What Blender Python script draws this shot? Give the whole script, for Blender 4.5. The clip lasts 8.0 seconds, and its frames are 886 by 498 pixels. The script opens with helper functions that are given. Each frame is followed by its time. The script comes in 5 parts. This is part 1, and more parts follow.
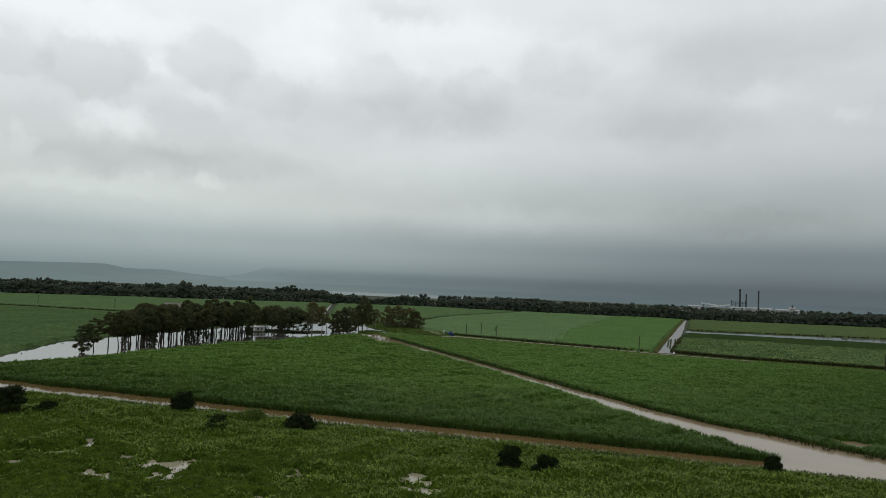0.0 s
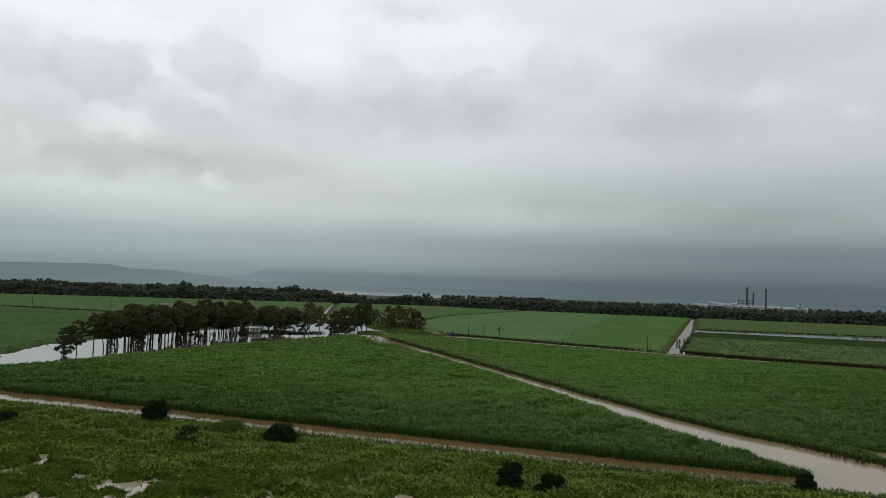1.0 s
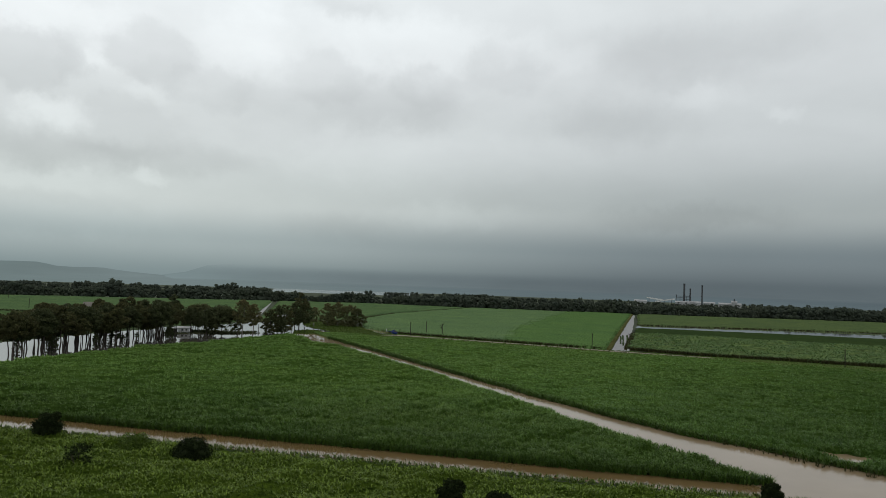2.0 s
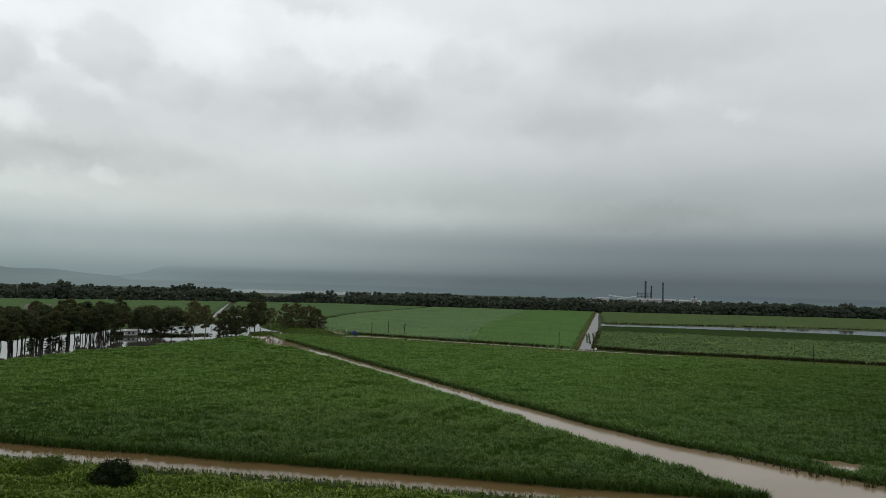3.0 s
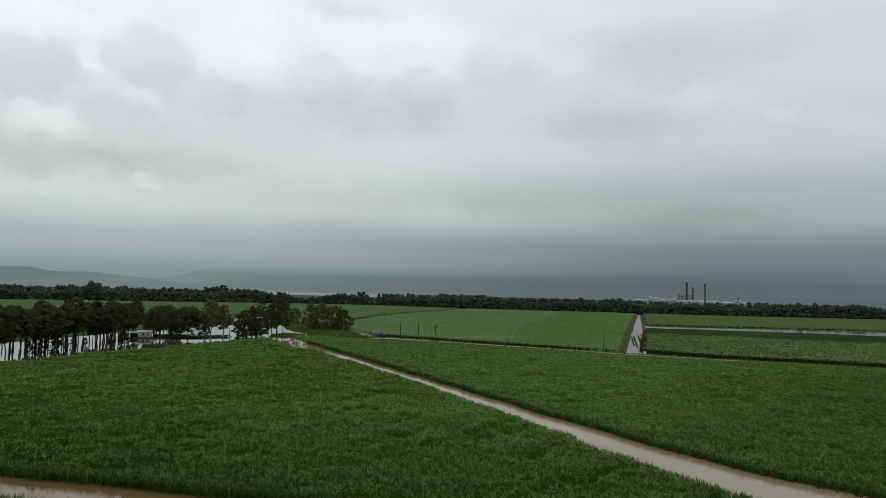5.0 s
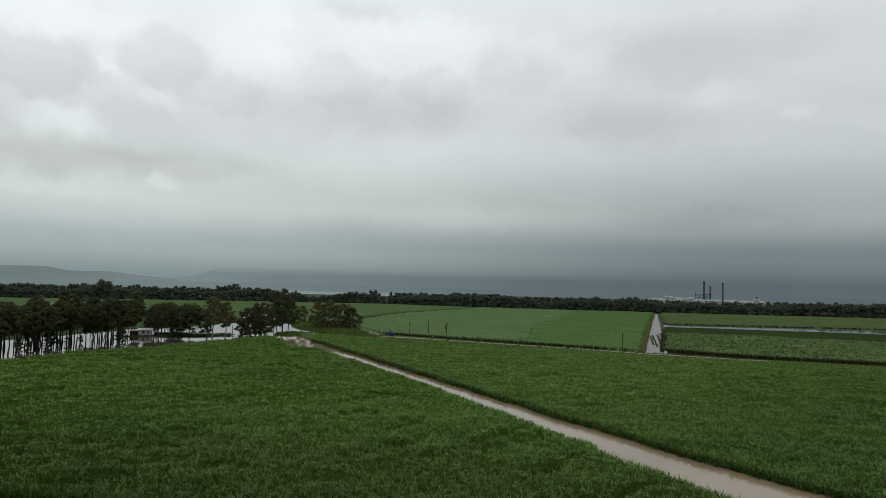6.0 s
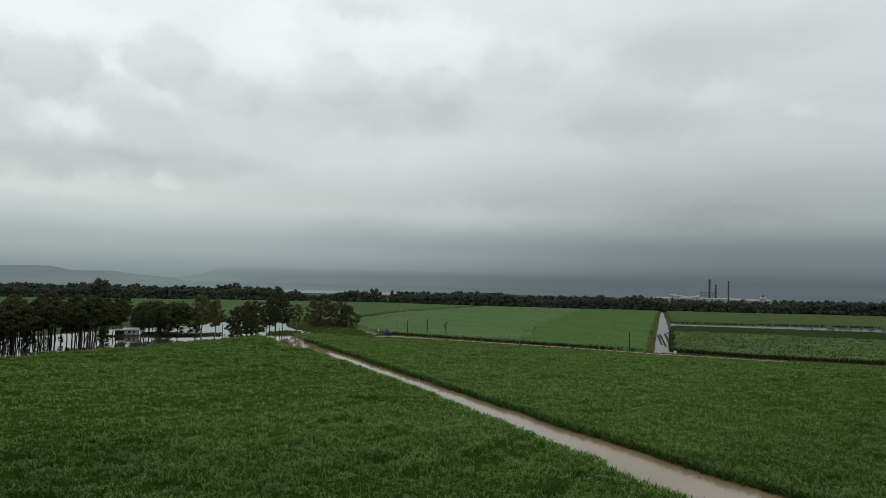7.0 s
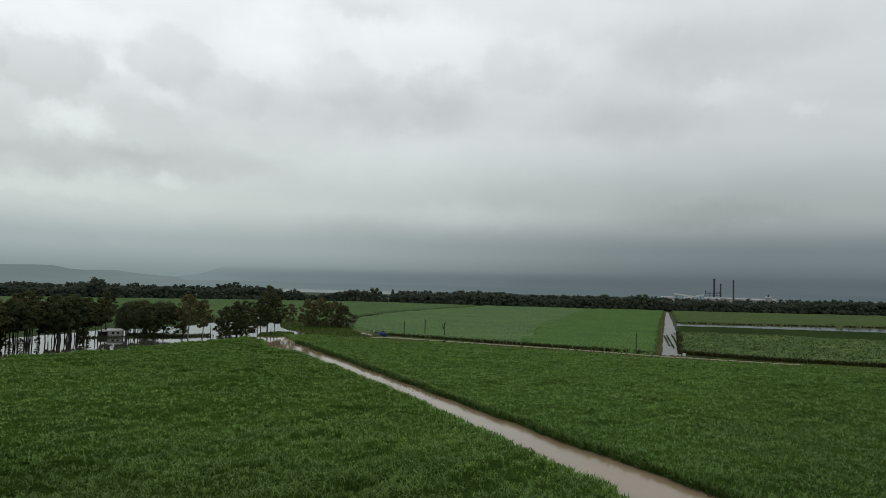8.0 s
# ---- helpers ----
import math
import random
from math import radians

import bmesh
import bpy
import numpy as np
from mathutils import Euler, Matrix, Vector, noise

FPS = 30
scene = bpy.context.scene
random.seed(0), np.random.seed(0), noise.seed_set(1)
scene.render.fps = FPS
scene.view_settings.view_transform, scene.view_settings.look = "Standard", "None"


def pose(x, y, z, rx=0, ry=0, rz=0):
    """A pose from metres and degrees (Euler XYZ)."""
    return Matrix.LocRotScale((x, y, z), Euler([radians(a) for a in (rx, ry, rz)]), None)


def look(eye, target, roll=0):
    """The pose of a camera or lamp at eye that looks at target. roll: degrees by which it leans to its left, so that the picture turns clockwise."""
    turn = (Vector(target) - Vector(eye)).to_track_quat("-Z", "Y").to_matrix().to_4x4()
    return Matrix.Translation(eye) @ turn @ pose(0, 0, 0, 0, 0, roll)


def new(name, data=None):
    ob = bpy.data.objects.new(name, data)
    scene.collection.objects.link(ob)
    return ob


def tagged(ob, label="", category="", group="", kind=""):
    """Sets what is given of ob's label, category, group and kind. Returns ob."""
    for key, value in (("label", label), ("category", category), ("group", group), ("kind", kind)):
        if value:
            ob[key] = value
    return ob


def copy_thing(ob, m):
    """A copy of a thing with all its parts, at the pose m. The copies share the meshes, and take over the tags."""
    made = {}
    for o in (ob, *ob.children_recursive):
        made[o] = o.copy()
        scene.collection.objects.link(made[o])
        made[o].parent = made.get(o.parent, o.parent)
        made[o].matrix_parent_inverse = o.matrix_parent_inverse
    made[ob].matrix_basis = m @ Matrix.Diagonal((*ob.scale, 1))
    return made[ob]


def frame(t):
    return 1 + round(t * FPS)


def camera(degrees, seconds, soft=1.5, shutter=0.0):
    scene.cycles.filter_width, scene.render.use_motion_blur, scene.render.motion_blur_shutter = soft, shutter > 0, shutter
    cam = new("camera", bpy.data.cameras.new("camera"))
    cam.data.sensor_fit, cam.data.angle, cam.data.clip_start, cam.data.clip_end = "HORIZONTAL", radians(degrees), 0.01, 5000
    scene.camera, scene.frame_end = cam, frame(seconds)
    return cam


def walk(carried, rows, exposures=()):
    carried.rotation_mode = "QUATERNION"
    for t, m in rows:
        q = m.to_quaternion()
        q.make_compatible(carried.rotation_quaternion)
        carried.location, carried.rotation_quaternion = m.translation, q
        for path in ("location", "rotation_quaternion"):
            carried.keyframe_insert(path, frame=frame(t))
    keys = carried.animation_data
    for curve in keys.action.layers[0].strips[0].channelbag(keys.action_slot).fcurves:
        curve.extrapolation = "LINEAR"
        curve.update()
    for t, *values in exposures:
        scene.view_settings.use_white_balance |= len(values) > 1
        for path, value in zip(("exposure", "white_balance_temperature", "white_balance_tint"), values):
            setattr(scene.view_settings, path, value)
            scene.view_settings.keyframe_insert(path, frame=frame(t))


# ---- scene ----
cam = camera(64.0, 8.0, soft=0.78)
PATH = [
    (0, (0.124, -0.475, 28.483), (0.872, 1.377, 28.587), 2.4),
    (0.5, (3.409, 4.792, 28.427), (4.15, 6.647, 28.529), 2.3),
    (1, (6.483, 10.108, 28.28), (7.219, 11.965, 28.382), 2.2),
    (1.4, (8.848, 14.391, 28.154), (9.589, 16.246, 28.255), 2.2),
    (1.5, (9.431, 15.465, 28.123), (10.185, 17.315, 28.223), 2.2),
    (1.6, (10.012, 16.541, 28.09), (10.803, 18.376, 28.191), 2.1),
    (1.7, (10.591, 17.619, 28.058), (11.436, 19.429, 28.158), 2.1),
    (1.8, (11.17, 18.697, 28.026), (12.036, 20.497, 28.126), 2.1),
    (1.9, (11.747, 19.777, 27.993), (12.625, 21.571, 28.094), 2.0),
    (2, (12.325, 20.858, 27.961), (13.206, 22.651, 28.061), 2.0),
    (2.3, (14.06, 24.108, 27.863), (14.944, 25.899, 27.964), 1.9),
    (2.55, (15.516, 26.823, 27.782), (16.404, 28.612, 27.883), 1.7),
    (2.7, (16.397, 28.454, 27.734), (17.303, 30.234, 27.834), 1.7),
    (2.8, (16.987, 29.543, 27.701), (17.915, 31.311, 27.802), 1.6),
    (2.9, (17.581, 30.632, 27.669), (18.534, 32.387, 27.769), 1.6),
    (3, (18.177, 31.722, 27.636), (19.15, 33.466, 27.737), 1.6),
    (3.1, (18.778, 32.812, 27.593), (19.75, 34.557, 27.694), 1.6),
    (3.5, (21.222, 37.179, 27.42), (22.194, 38.924, 27.523), 1.5),
    (4, (24.383, 42.645, 27.098), (25.352, 44.391, 27.202), 1.4),
    (4.5, (27.673, 48.112, 26.453), (28.638, 49.86, 26.558), 1.4),
    (4.7, (29.026, 50.297, 26.107), (29.989, 52.047, 26.212), 1.4),
    (4.8, (29.71, 51.39, 25.933), (30.667, 53.143, 26.039), 1.4),
    (4.9, (30.399, 52.482, 25.76), (31.325, 54.252, 25.866), 1.5),
    (5, (31.094, 53.573, 25.587), (31.981, 55.363, 25.693), 1.5),
    (5.1, (31.793, 54.664, 25.452), (32.655, 56.466, 25.557), 1.5),
    (5.2, (32.497, 55.755, 25.316), (33.354, 57.559, 25.422), 1.5),
    (6, (38.275, 64.453, 24.235), (39.126, 66.26, 24.339), 1.5),
    (6.5, (41.98, 69.858, 23.559), (42.825, 71.668, 23.662), 1.4),
    (7, (45.704, 75.23, 23.528), (46.546, 77.042, 23.629), 1.4),
    (7.5, (49.39, 80.563, 23.479), (50.228, 82.377, 23.579), 1.5),
    (8, (52.97, 85.851, 23.432), (53.804, 87.666, 23.531), 1.4),
]
walk(cam, [(t, look(eye, target, roll)) for t, eye, target, roll in PATH])

# ---- world, light ----
SUN_ELEV, SUN_AZ = 62.0, 40.0


def sky_world():
    w = bpy.data.worlds.new("overcast_sky")
    scene.world = w
    w.use_nodes = True
    nt = w.node_tree
    nt.nodes.clear()
    N, K = nt.nodes.new, nt.links.new

    def math_node(op, a, b=None, c=None, clamp=False):
        n = N("ShaderNodeMath")
        n.operation, n.use_clamp = op, clamp
        for i, v in enumerate((a, b, c)):
            if v is None:
                continue
            if isinstance(v, (int, float)):
                n.inputs[i].default_value = v
            else:
                K(v, n.inputs[i])
        return n.outputs[0]

    def remap(v, a, b, c, d, smooth=True):
        n = N("ShaderNodeMapRange")
        n.interpolation_type = "SMOOTHSTEP" if smooth else "LINEAR"
        K(v, n.inputs["Value"])
        for key, val in (("From Min", a), ("From Max", b), ("To Min", c), ("To Max", d)):
            n.inputs[key].default_value = val
        return n.outputs[0]

    def noise_at(vec, scale, detail, rough=0.55, distort=0.0):
        n = N("ShaderNodeTexNoise")
        K(vec, n.inputs["Vector"])
        n.inputs["Scale"].default_value, n.inputs["Detail"].default_value = scale, detail
        n.inputs["Roughness"].default_value, n.inputs["Distortion"].default_value = rough, distort
        return n

    def ramp(v, stops):
        n = N("ShaderNodeValToRGB")
        K(v, n.inputs[0])
        n.color_ramp.interpolation = "EASE"
        e = n.color_ramp.elements
        while len(e) < len(stops):
            e.new(0.5)
        for el, (p, c) in zip(e, stops):
            el.position, el.color = p, (*c, 1)
        return n.outputs[0]

    co = N("ShaderNodeTexCoord")
    sep = N("ShaderNodeSeparateXYZ")
    K(co.outputs["Generated"], sep.inputs[0])
    x, y, z = sep.outputs
    az = math_node("MULTIPLY", math_node("ARCTAN2", x, y), 57.29578)
    el = math_node("MULTIPLY", math_node("ARCSINE", z), 57.29578)
    ang = N("ShaderNodeCombineXYZ")
    K(az, ang.inputs[0]), K(el, ang.inputs[1])
    # ragged cloud edges: shift the angles by noise
    wob = noise_at(ang.outputs[0], 0.3, 8, 0.62)
    sub = N("ShaderNodeVectorMath")
    sub.operation = "SUBTRACT"
    K(wob.outputs["Color"], sub.inputs[0])
    sub.inputs[1].default_value = (0.5, 0.5, 0.5)
    mul = N("ShaderNodeVectorMath")
    mul.operation = "MULTIPLY"
    K(sub.outputs[0], mul.inputs[0])
    mul.inputs[1].default_value = (5.0, 3.6, 0.0)
    add = N("ShaderNodeVectorMath")
    add.operation = "ADD"
    K(ang.outputs[0], add.inputs[0]), K(mul.outputs[0], add.inputs[1])
    # height ramps of the cloud deck, paler in the west, leaden in the east
    t = remap(el, 0.0, 60.0, 0.0, 1.0, smooth=False)
    west = ramp(t, SKY_WEST)
    east = ramp(t, SKY_EAST)
    side = remap(az, 2.0, 50.0, 0.0, 1.0)
    mix = N("ShaderNodeMix")
    mix.data_type = "RGBA"
    K(side, mix.inputs["Factor"]), K(west, mix.inputs["A"]), K(east, mix.inputs["B"])
    base = mix.outputs["Result"]
    # soft unevenness of the deck
    soft = N("ShaderNodeVectorMath")
    soft.operation = "MULTIPLY"
    K(ang.outputs[0], soft.inputs[0])
    soft.inputs[1].default_value = (0.75, 1.5, 1.0)
    n1 = noise_at(soft.outputs[0], 0.13, 5, 0.5, 0.4)
    n2 = noise_at(soft.outputs[0], 0.42, 4, 0.5, 0.2)
    fade = remap(el, 0.5, 7.0, 0.3, 1.0)
    lump = math_node("MULTIPLY", math_node("SUBTRACT", n1.outputs[0], 0.46), 0.15)
    lump = math_node("ADD", lump, math_node("MULTIPLY", math_node("SUBTRACT", n2.outputs[0], 0.5), 0.06))
    gain = math_node("ADD", math_node("MULTIPLY", lump, fade), 1.0)
    # single clouds: azimuth, elevation, half width, half height, brightness, crisp or soft edge
    for a, e, wa, we, amp, crisp in CLOUDS:
        s = N("ShaderNodeVectorMath")
        s.operation = "SUBTRACT"
        K(add.outputs[0], s.inputs[0])
        s.inputs[1].default_value = (a, e, 0)
        d = N("ShaderNodeVectorMath")
        d.operation = "DIVIDE"
        K(s.outputs[0], d.inputs[0])
        d.inputs[1].default_value = (wa, we, 1)
        ln = N("ShaderNodeVectorMath")
        ln.operation = "LENGTH"
        K(d.outputs[0], ln.inputs[0])
        gain = math_node("ADD", gain, remap(ln.outputs["Value"], 1.12 if crisp else 1.45, 0.62 if crisp else 0.25, 0.0, amp))
    sc = N("ShaderNodeVectorMath")
    sc.operation = "SCALE"
    K(base, sc.inputs[0]), K(gain, sc.inputs["Scale"])
    # a little of the clear sky's blue through the deck
    sky = N("ShaderNodeTexSky")
    sky.sky_type, sky.sun_disc = "NISHITA", False
    sky.sun_elevation, sky.sun_rotation = radians(SUN_ELEV), radians(SUN_AZ)
    sk = N("ShaderNodeVectorMath")
    sk.operation = "SCALE"
    K(sky.outputs[0], sk.inputs[0])
    sk.inputs["Scale"].default_value = 0.05
    m2 = N("ShaderNodeMix")
    m2.data_type = "RGBA"
    m2.inputs["Factor"].default_value = 0.06
    K(sc.outputs[0], m2.inputs["A"]), K(sk.outputs[0], m2.inputs["B"])
    bg = N("ShaderNodeBackground")
    K(m2.outputs["Result"], bg.inputs["Color"])
    bg.inputs["Strength"].default_value = 1.0
    out = N("ShaderNodeOutputWorld")
    K(bg.outputs[0], out.inputs["Surface"])


# Overhead stops, out of view, are darkened to lower the light on the fields
SKY_WEST = [(0.0, (0.215, 0.28, 0.292)), (0.045, (0.365, 0.43, 0.435)), (0.10, (0.61, 0.66, 0.645)), (0.2, (0.69, 0.73, 0.73)),
            (0.29, (0.83, 0.87, 0.88)), (0.37, (0.90, 0.95, 0.965)), (0.46, (0.62, 0.64, 0.65)), (0.62, (0.40, 0.41, 0.42))]
SKY_EAST = [(0.0, (0.088, 0.118, 0.137)), (0.045, (0.17, 0.21, 0.23)), (0.10, (0.38, 0.42, 0.42)), (0.2, (0.60, 0.637, 0.645)),
            (0.29, (0.675, 0.71, 0.722)), (0.37, (0.72, 0.76, 0.77)), (0.46, (0.55, 0.57, 0.58)), (0.62, (0.40, 0.41, 0.42))]
CLOUDS = [
    (-5.1, 14.7, 4.1, 2.4, -0.10, 1), (-2.2, 15.0, 1.5, 1.9, -0.03, 1), (2.9, 16.2, 4.0, 2.3, -0.10, 1), (4.2, 15.0, 3.1, 1.4, -0.03, 1),
    (-9.8, 14.6, 2.5, 1.6, -0.08, 1), (16.4, 15.8, 4.0, 2.4, -0.07, 1), (20.9, 14.0, 7.6, 2.1, -0.13, 0), (24.5, 15.7, 3.5, 1.9, -0.05, 1),
    (30.6, 17.2, 3.8, 2.3, -0.07, 1), (7.7, 14.4, 3.9, 1.7, -0.06, 1), (11.3, 14.1, 3.0, 1.3, -0.06, 0), (1.6, 10.7, 4.9, 2.4, -0.06, 1),
    (-2.8, 8.6, 5.6, 1.4, -0.14, 0), (5.9, 8.9, 5.7, 1.3, -0.10, 0), (-8.5, 10.2, 3.2, 2.0, -0.06, 1), (44.1, 17.8, 7.9, 2.4, -0.12, 0),
    (39.3, 12.9, 5.8, 1.8, -0.09, 0), (17.3, 21.4, 3.5, 1.0, -0.11, 0), (51.6, 18.6, 4.1, 1.8, -0.04, 0), (13.2, 11.6, 6.1, 1.8, -0.06, 0),
    (36.7, 14.4, 3.8, 2.5, -0.03, 1), (-5.8, 18.0, 9.0, 1.3, 0.10, 0), (10.1, 18.4, 3.8, 2.5, 0.10, 0), (23.9, 19.0, 7.8, 2.0, 0.13, 0),
    (-0.6, 15.3, 1.0, 1.0, 0.09, 0), (-3.1, 11.4, 2.4, 1.0, 0.16, 0), (-9.1, 9.0, 0.9, 0.8, 0.09, 0), (3.4, 7.4, 1.4, 0.6, 0.11, 0),
    (-5.1, 6.3, 6.9, 0.8, 0.07, 0), (32.6, 18.7, 2.2, 1.3, 0.06, 0), (36.2, 17.7, 2.6, 1.2, 0.06, 0), (22.0, 10.1, 12.7, 2.0, 0.06, 0),
    (27.2, 5.5, 5.8, 1.0, 0.08, 0), (45.9, 14.9, 2.8, 1.0, 0.06, 0), (52.0, 13.0, 1.2, 0.6, 0.08, 0), (-1.6, 3.7, 7.7, 1.3, 0.06, 0),
    (2.7, 13.2, 1.7, 0.7, 0.06, 0), (17.6, 4.4, 4.5, 1.1, -0.06, 0), (45.5, 5.6, 6.8, 1.1, -0.11, 0),
]
sky_world()
sun = new("sun", bpy.data.lights.new("sun", "SUN"))
sun.data.energy, sun.data.angle, sun.data.color = 0.5, radians(40), (1.0, 0.97, 0.93)
sun.matrix_world = pose(0, 0, 300, 90 - SUN_ELEV, 0, 180 - SUN_AZ)


# ---- materials ----
def material(name, rough=0.7, spec=0.3):
    m = bpy.data.materials.new(name)
    m.use_nodes = True
    b = m.node_tree.nodes["Principled BSDF"]
    b.inputs["Roughness"].default_value = rough
    b.inputs["Specular IOR Level"].default_value = spec
    return m, m.node_tree, b


def ramp_of(nt, src, stops):
    n = nt.nodes.new("ShaderNodeValToRGB")
    nt.links.new(src, n.inputs[0])
    e = n.color_ramp.elements
    while len(e) < len(stops):
        e.new(0.5)
    for el, (p, c) in zip(e, stops):
        el.position, el.color = p, (*c, 1)
    return n.outputs[0]


def noise_of(nt, scale, detail=4, rough=0.55):
    co = nt.nodes.new("ShaderNodeTexCoord")
    n = nt.nodes.new("ShaderNodeTexNoise")
    nt.links.new(co.outputs["Object"], n.inputs["Vector"])
    n.inputs["Scale"].default_value, n.inputs["Detail"].default_value, n.inputs["Roughness"].default_value = scale, detail, rough
    return n.outputs[0]


def mix_of(nt, f, a, b, mode="MIX"):
    n = nt.nodes.new("ShaderNodeMix")
    n.data_type, n.blend_type = "RGBA", mode
    for key, v in (("Factor", f), ("A", a), ("B", b)):
        if isinstance(v, (int, float)):
            n.inputs[key].default_value = v
        elif isinstance(v, tuple):
            n.inputs[key].default_value = (*v, 1)
        else:
            nt.links.new(v, n.inputs[key])
    return n.outputs["Result"]


def near_side_darkening(nt, col, line):
    """Dimness of the view's lower corners, put into a crop's colour towards its near side. line: x, y, the way into the
    field (x, y), metres to full brightness, tint at the near side.
    """
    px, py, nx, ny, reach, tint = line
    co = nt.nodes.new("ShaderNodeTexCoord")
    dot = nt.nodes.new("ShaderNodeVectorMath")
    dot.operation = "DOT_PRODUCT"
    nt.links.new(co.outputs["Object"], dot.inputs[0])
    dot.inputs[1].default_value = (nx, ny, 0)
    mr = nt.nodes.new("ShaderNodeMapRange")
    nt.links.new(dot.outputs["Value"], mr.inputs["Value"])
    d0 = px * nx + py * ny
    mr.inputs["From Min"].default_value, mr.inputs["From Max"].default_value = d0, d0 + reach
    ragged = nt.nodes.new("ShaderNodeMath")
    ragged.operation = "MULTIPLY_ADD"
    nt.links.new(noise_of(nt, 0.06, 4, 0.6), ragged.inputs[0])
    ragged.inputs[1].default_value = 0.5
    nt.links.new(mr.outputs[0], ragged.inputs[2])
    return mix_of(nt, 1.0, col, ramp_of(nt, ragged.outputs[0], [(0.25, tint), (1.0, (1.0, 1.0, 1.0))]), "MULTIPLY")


def leaf_material(name, dark, light, patch, rough=0.5, spec=0.35, patch_scale=0.03, through_leaf=0.0, dull=None, top=1.35):
    """Foliage: every leaf its own tone, with patches of another tint over the field."""
    m, nt, b = material(name, rough, spec)
    geo = nt.nodes.new("ShaderNodeNewGeometry")
    own = ramp_of(nt, geo.outputs["Random Per Island"], [(0.0, dark), (0.75, light), (1.0, tuple(min(1, v * top) for v in light))])
    big = ramp_of(nt, noise_of(nt, patch_scale, 4, 0.6), [(0.35, (0, 0, 0)), (0.7, (1, 1, 1))])
    col = mix_of(nt, big, own, patch)
    keep = mix_of(nt, 0.55, own, col)
    blotch = ramp_of(nt, noise_of(nt, patch_scale * 7, 3, 0.6), [(0.3, (0.84, 0.87, 0.92)), (0.7, (1.14, 1.1, 1.0))])
    keep = mix_of(nt, 1.0, keep, blotch, "MULTIPLY")
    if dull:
        keep = near_side_darkening(nt, keep, dull)
    nt.links.new(keep, b.inputs["Base Color"])
    if through_leaf:
        tr = nt.nodes.new("ShaderNodeBsdfTranslucent")
        nt.links.new(keep, tr.inputs["Color"])
        mx = nt.nodes.new("ShaderNodeMixShader")
        mx.inputs[0].default_value = through_leaf
        nt.links.new(b.outputs[0], mx.inputs[1]), nt.links.new(tr.outputs[0], mx.inputs[2])
        nt.links.new(mx.outputs[0], nt.nodes["Material Output"].inputs["Surface"])
    return m


def plain_material(name, a, b_col, scale=1.0, rough=0.7, spec=0.3, metal=0.0, bump=0.0):
    m, nt, b = material(name, rough, spec)
    n = noise_of(nt, scale, 5, 0.6)
    nt.links.new(ramp_of(nt, n, [(0.3, a), (0.7, b_col)]), b.inputs["Base Color"])
    b.inputs["Metallic"].default_value = metal
    if bump:
        bp = nt.nodes.new("ShaderNodeBump")
        bp.inputs["Strength"].default_value, bp.inputs["Distance"].default_value = bump, 0.05
        nt.links.new(n, bp.inputs["Height"])
        nt.links.new(bp.outputs[0], b.inputs["Normal"])
    return m


def water_material(name, a, b_col, ripple=0.02, scale=0.6):
    m, nt, b = material(name, 0.04, 0.5)
    b.inputs["IOR"].default_value = 1.333
    nt.links.new(ramp_of(nt, noise_of(nt, 0.06, 4), [(0.3, a), (0.7, b_col)]), b.inputs["Base Color"])
    bp = nt.nodes.new("ShaderNodeBump")
    bp.inputs["Strength"].default_value, bp.inputs["Distance"].default_value = 1.0, ripple
    nt.links.new(noise_of(nt, scale, 3, 0.5), bp.inputs["Height"])
    nt.links.new(bp.outputs[0], b.inputs["Normal"])
    return m


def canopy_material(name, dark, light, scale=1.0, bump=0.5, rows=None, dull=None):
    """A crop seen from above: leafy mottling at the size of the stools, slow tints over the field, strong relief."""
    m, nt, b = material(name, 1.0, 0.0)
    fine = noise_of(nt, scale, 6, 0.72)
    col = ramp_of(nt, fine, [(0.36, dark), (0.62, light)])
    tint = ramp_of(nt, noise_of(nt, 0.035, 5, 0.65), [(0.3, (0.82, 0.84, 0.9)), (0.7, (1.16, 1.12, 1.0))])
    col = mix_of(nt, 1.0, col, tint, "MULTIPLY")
    if rows is not None:
        # planting rows along the heading, 1.8 m apart, faint and broken
        co = nt.nodes.new("ShaderNodeTexCoord")
        mp = nt.nodes.new("ShaderNodeMapping")
        mp.inputs["Rotation"].default_value = (0, 0, radians(rows))
        nt.links.new(co.outputs["Object"], mp.inputs["Vector"])
        wv = nt.nodes.new("ShaderNodeTexWave")
        nt.links.new(mp.outputs[0], wv.inputs["Vector"])
        wv.inputs["Scale"].default_value, wv.inputs["Distortion"].default_value = 0.175, 1.5
        wv.inputs["Detail"].default_value, wv.inputs["Detail Scale"].default_value = 3.0, 0.4
        col = mix_of(nt, 1.0, col, ramp_of(nt, wv.outputs["Fac"], [(0.1, (0.78, 0.8, 0.8)), (0.6, (1.08, 1.08, 1.06))]), "MULTIPLY")
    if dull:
        col = near_side_darkening(nt, col, dull)
    nt.links.new(col, b.inputs["Base Color"])
    bp = nt.nodes.new("ShaderNodeBump")
    bp.inputs["Strength"].default_value, bp.inputs["Distance"].default_value = bump, 0.5
    nt.links.new(fine, bp.inputs["Height"])
    nt.links.new(bp.outputs[0], b.inputs["Normal"])
    return m


